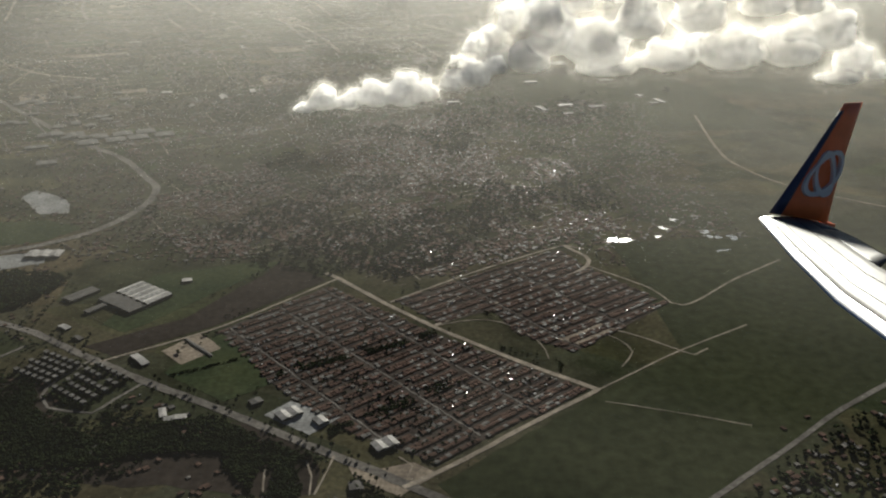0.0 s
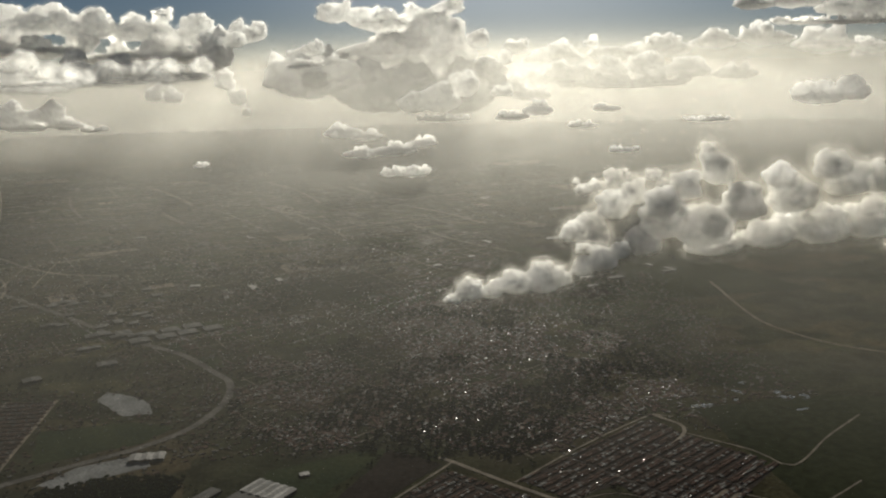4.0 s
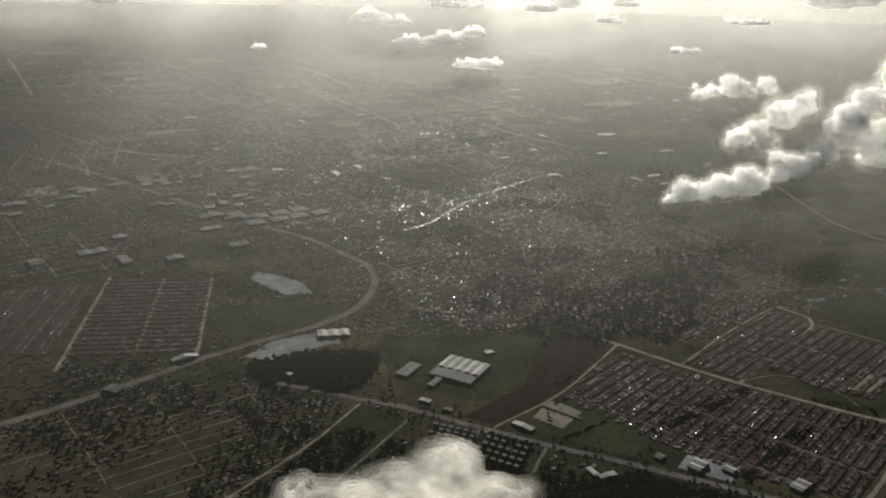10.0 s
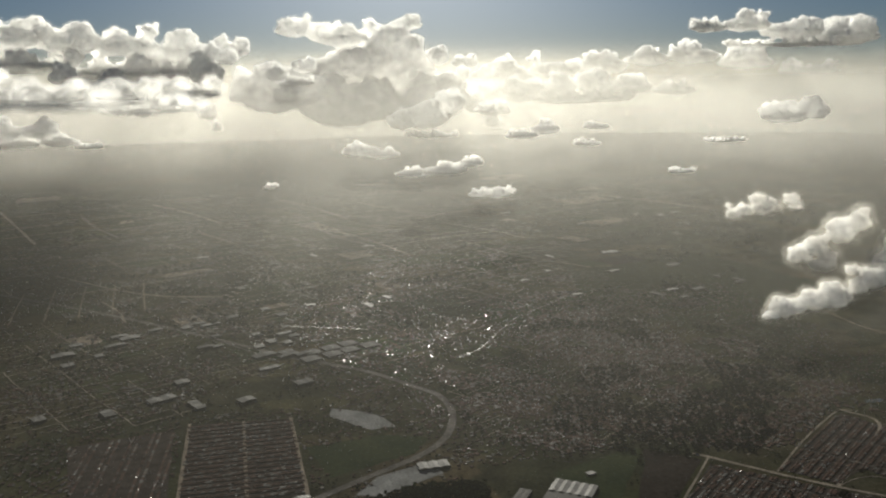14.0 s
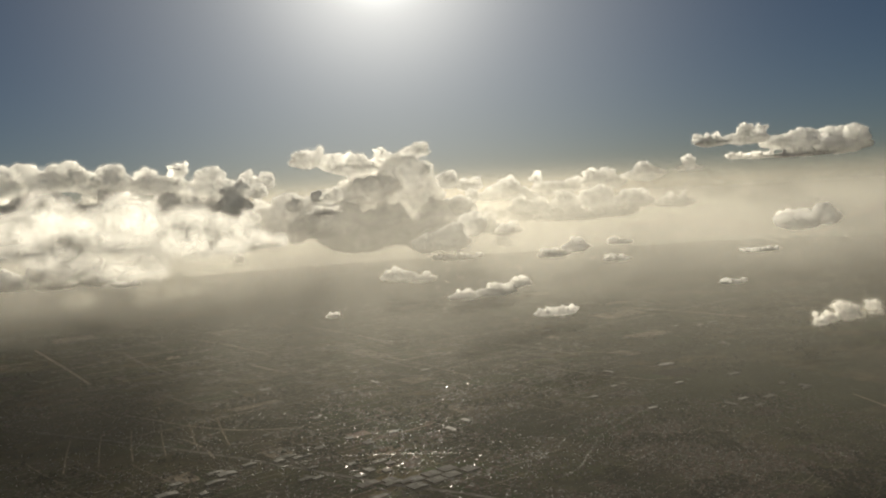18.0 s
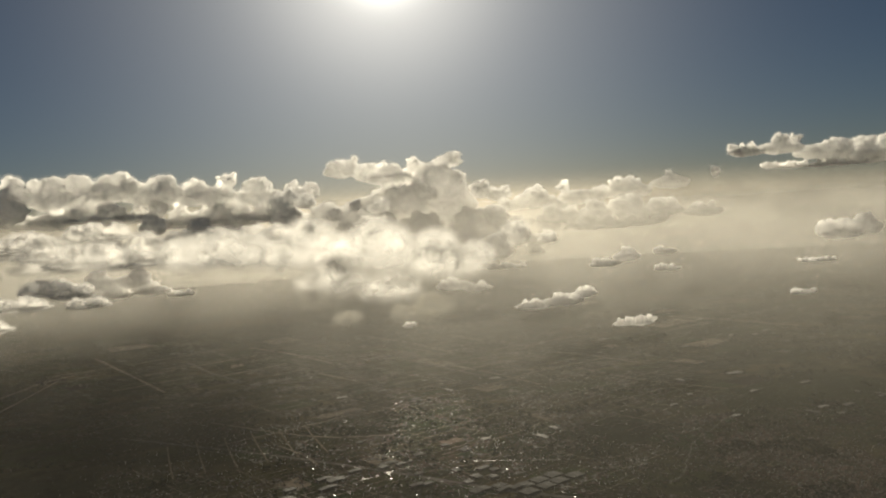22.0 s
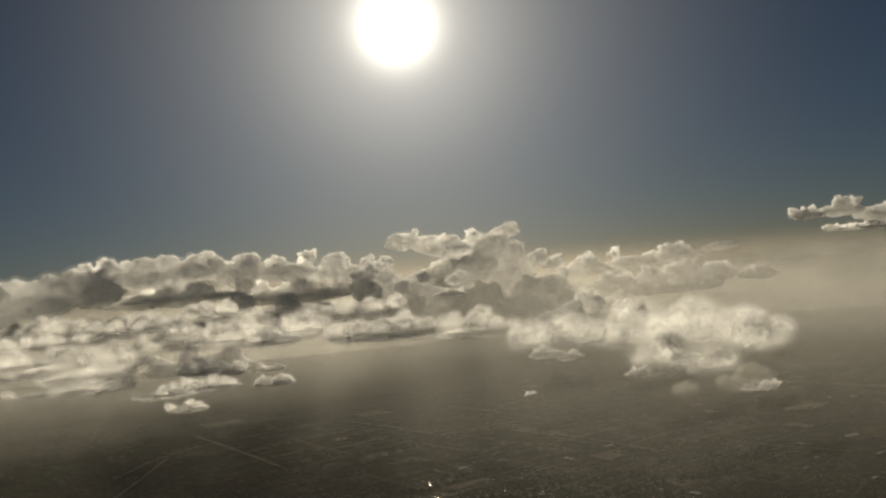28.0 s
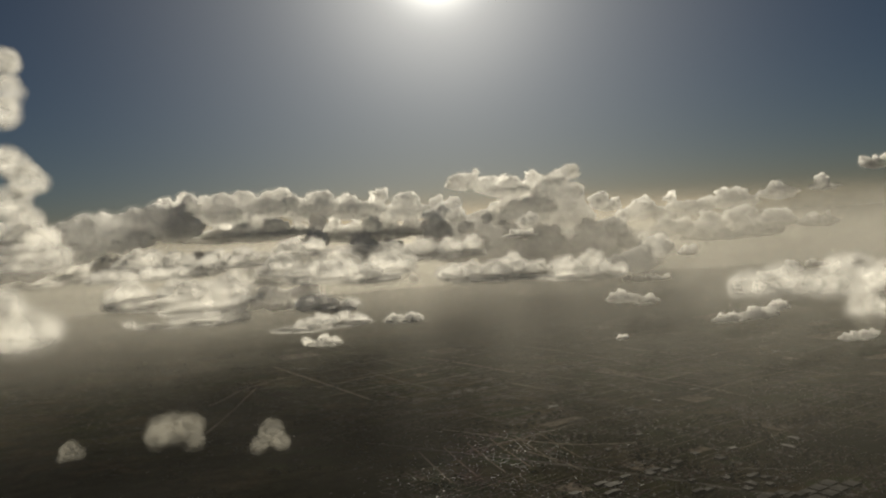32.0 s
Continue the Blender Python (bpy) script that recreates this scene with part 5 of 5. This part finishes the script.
# ---- haze ----
def haze_curtain(i, dist, density, top, low, streak, lit, west_share=1.0):
    """A curtain of haze over the plain, everywhere equally far from the line of flight."""
    line = [(dist * math.sin(u), dist * math.cos(u)) for u in (radians(100 - 100 * k / 24) for k in range(25))]
    line += [(-986 + dist * math.sin(u), -80 + dist * math.cos(u)) for u in (radians(-5 - 95 * k / 24) for k in range(25))]
    verts = []
    for x, y in line:
        verts += [(x, y, 0.5), (x, y, top)]
    m = haze_material(f"haze_vapour_{i}", density, low, (top * 0.2, top * 0.95), streak, lit, west_share)
    ob = raw(f"backdrop_haze_{i}", verts, [(2 * k, 2 * k + 2, 2 * k + 3, 2 * k + 1) for k in range(len(line) - 1)], m)
    return tagged(ob, "thin curtain of sunlit haze over the plain", "haze", kind="structure")


for i in range(24):
    f = i / 23
    dist = 440 + 4140 * f ** 1.25
    haze_curtain(i + 1, dist, 0.014 + 0.080 * f + 0.16 * f ** 3, 240 + 250 * min(1, f * 1.6), (-90 * f, 130 - 124 * f), 0.25, 0.6 - 0.4 * f, min(0.75, 0.16 + 0.95 * f))
haze_curtain(30, 4650, 0.9, 440, (-40, 0), 0.1, 0.14)
haze_curtain(31, 300, 0.004, 620, (-40, 0), 0.2, 0.7)


# ---- the aeroplane's wing, at the start of the flight ----
def paint(name, colour, rough, metal=0.0, spec=0.3):
    n = Nodes(name)
    g = n.coords()
    k = n.ramp(n.noise(g, 3.0, 5), [(0.3, tuple(c * 0.82 for c in colour)), (0.7, colour)])
    return n.surface(k, rough, metal, spec=spec)


M_ORANGE = paint("orange_paint", (0.95, 0.20, 0.05), 0.4)
M_NAVY = paint("dark_blue_paint", (0.05, 0.05, 0.09), 0.35)
M_EMBLEM = paint("pale_grey_paint", (0.85, 0.74, 0.64), 0.6, 0.0, 0.05)
M_WINGTOP = paint("light_grey_wing_paint", (0.105, 0.102, 0.096), 0.6, 0.0, 0.08)
M_EDGE = paint("polished_metal_edge", (0.6, 0.59, 0.57), 0.3, 0.8)
M_SEAM = paint("dark_panel_joint", (0.05, 0.05, 0.05), 0.9, 0.0, 0.0)
WING_AT = pose(0, 0, EYE, TILT, LEAN, TURN) @ pose(0, 0, 0, 90)


def from_eye(right, up, away):
    """A place in the wing's own axes: tangents to the right and up, and the way out from the cabin window."""
    return Vector((right * away, up * away, -away))


def wing_skin(stations, u0, u1, lift, thick, n=8):
    """A closed skin between two chord fractions. stations: (leading, trailing) places from the tip inwards."""
    bm = bmesh.new()
    rings = []
    for a, b in stations:
        chord = b - a
        up = Vector((0.05, 0.97, 0.22)).normalized()
        size = chord.length
        ring = []
        for side in (1, -1):
            for k in range(n + 1):
                u = u0 + (u1 - u0) * (k if side == 1 else n - k) / n
                h = thick * size * (2.6 * math.sqrt(max(u, 0)) * (1 - u) ** 0.9) * 0.5
                ring.append(bm.verts.new(a + chord * u + up * (h * side * (1 if side == 1 else 0.5) + lift)))
        rings.append(ring)
    for r, q in zip(rings, rings[1:]):
        for k in range(len(r)):
            j = (k + 1) % len(r)
            bm.faces.new((r[k], r[j], q[j], q[k]))
    bm.faces.new(rings[0]), bm.faces.new(rings[-1][::-1])
    bmesh.ops.recalc_face_normals(bm, faces=bm.faces)
    return bm


def build_wing():
    root = new("aeroplane_wing")
    root.matrix_world = WING_AT
    tagged(root, "light grey aeroplane wing with an upturned orange winglet", "wing")
    lead = [(0.358, 0.034, 16.0), (0.395, -0.010, 13.6), (0.446, -0.0615, 11.6), (0.503, -0.104, 10.0), (0.60, -0.172, 8.4)]
    trail = [(0.436, 0.028, 16.6), (0.470, 0.012, 14.6), (0.508, -0.010, 12.8), (0.60, -0.055, 11.0), (0.72, -0.11, 9.6)]
    st = [(from_eye(*a), from_eye(*b)) for a, b in zip(lead, trail)]
    fine = []
    for (a, b), (c, d) in zip(st, st[1:]):
        fine += [(a.lerp(c, k / 4), b.lerp(d, k / 4)) for k in range(4)]
    fine.append(st[-1])
    part("leading_edge", wing_skin(fine, 0.0, 0.10, 0, 0.11), M_EDGE, root, "polished metal leading edge", True)
    part("wing_panel", wing_skin(fine, 0.102, 0.70, 0, 0.11), M_WINGTOP, root, "", True)
    part("aileron", wing_skin(fine[2:9], 0.705, 1.0, 0, 0.11), M_WINGTOP, root, "", True)
    part("flap", wing_skin(fine[9:], 0.705, 1.0, 0, 0.11), M_WINGTOP, root, "", True)
    part("trailing_panel", wing_skin(fine[:3], 0.705, 1.0, 0, 0.11), M_WINGTOP, root, "", True)
    for u in (0.25, 0.48):
        part("panel_joint", wing_skin(fine, u, u + 0.004, 0.004, 0.112, 2), M_SEAM, root, "dark joint between wing panels")
    # the winglet, a tapered fin that rises from the tip
    low = (from_eye(0.370, 0.041, 16.0), from_eye(0.436, 0.030, 16.6))
    high = (from_eye(0.456, 0.1655, 16.4), from_eye(0.4765, 0.1665, 16.7))
    out = (low[1] - low[0]).cross(high[0] - low[0]).normalized()

    def fin(u0, u1, v0, v1, thick, lift=0.0, n=6, m=8):
        bm = bmesh.new()
        rings = []
        for j in range(m + 1):
            v = v0 + (v1 - v0) * j / m
            bow = math.sin(math.pi * v) * 0.012
            a, b = low[0].lerp(high[0], v) + (low[1] - low[0]) * bow, low[1].lerp(high[1], v) - (low[1] - low[0]) * bow * 3
            ring = []
            for side in (1, -1):
                for k in range(n + 1):
                    u = u0 + (u1 - u0) * (k if side == 1 else n - k) / n
                    h = thick * (b - a).length * math.sqrt(max(u, 0.0)) * (1.02 - u)
                    ring.append(bm.verts.new(a.lerp(b, u) + out * side * (h + lift)))
            rings.append(ring)
        for r, q in zip(rings, rings[1:]):
            for k in range(len(r)):
                bm.faces.new((r[k], r[(k + 1) % len(r)], q[(k + 1) % len(r)], q[k]))
        bm.faces.new(rings[0]), bm.faces.new(rings[-1][::-1])
        bmesh.ops.recalc_face_normals(bm, faces=bm.faces)
        return bm

    winglet = part("winglet", fin(0.0, 1.0, 0.0, 1.0, 0.10), M_ORANGE, root, "upturned orange winglet", True)
    part("stripe", fin(0.0, 0.17, 0.0, 0.93, 0.10, 0.004), M_NAVY, winglet, "dark blue leading stripe", True)
    for rad, turn, wide in ((1.12, 0.10, 0.10), (0.78, -0.14, 0.12)):
        bm = bmesh.new()
        loops = ([], [])
        for k in range(40):
            w = math.tau * k / 40
            for loop, q in zip(loops, (1.0, 1.0 - wide * 2)):
                s, t = 0.30 * rad * q * math.cos(w), 0.20 * (0.85 + 0.15 * rad) * q * math.sin(w)
                s += turn * math.sin(w)
                v = 0.385 + t
                a, b = low[0].lerp(high[0], v), low[1].lerp(high[1], v)
                for side in (1, -1):
                    loop.append(bm.verts.new(a.lerp(b, 0.55 + s) + out * side * 0.085 * (b - a).length))
        for k in range(40):
            j = (k + 1) % 40
            for side in (0, 1):
                bm.faces.new((loops[0][2 * k + side], loops[0][2 * j + side], loops[1][2 * j + side], loops[1][2 * k + side]))
            bm.faces.new((loops[0][2 * k], loops[0][2 * j], loops[0][2 * j + 1], loops[0][2 * k + 1]))
            bm.faces.new((loops[1][2 * k], loops[1][2 * j], loops[1][2 * j + 1], loops[1][2 * k + 1]))
        part("emblem_ring", bm, M_EMBLEM, winglet, "pale grey oval ring")
    bm = bmesh.new()
    bmesh.ops.create_cone(bm, segments=10, radius1=0.06, radius2=0.03, depth=0.34, cap_ends=True, matrix=Matrix.Translation(low[1] + Vector((0.03, -0.03, -0.05))) @ (low[1] - low[0]).to_track_quat("Z", "Y").to_matrix().to_4x4())
    part("tail_fairing", bm, M_ORANGE, root, "small orange fairing")
    for v in (0.5, 0.72, 0.9):
        i = int(v * (len(fine) - 1))
        bm = bmesh.new()
        bmesh.ops.create_cone(bm, segments=6, radius1=0.012, radius2=0.004, depth=0.22, cap_ends=True, matrix=Matrix.Translation(fine[i][1]) @ (fine[i][1] - fine[i][0]).to_track_quat("Z", "Y").to_matrix().to_4x4())
        part("static_wick", bm, M_SEAM, root)


build_wing()
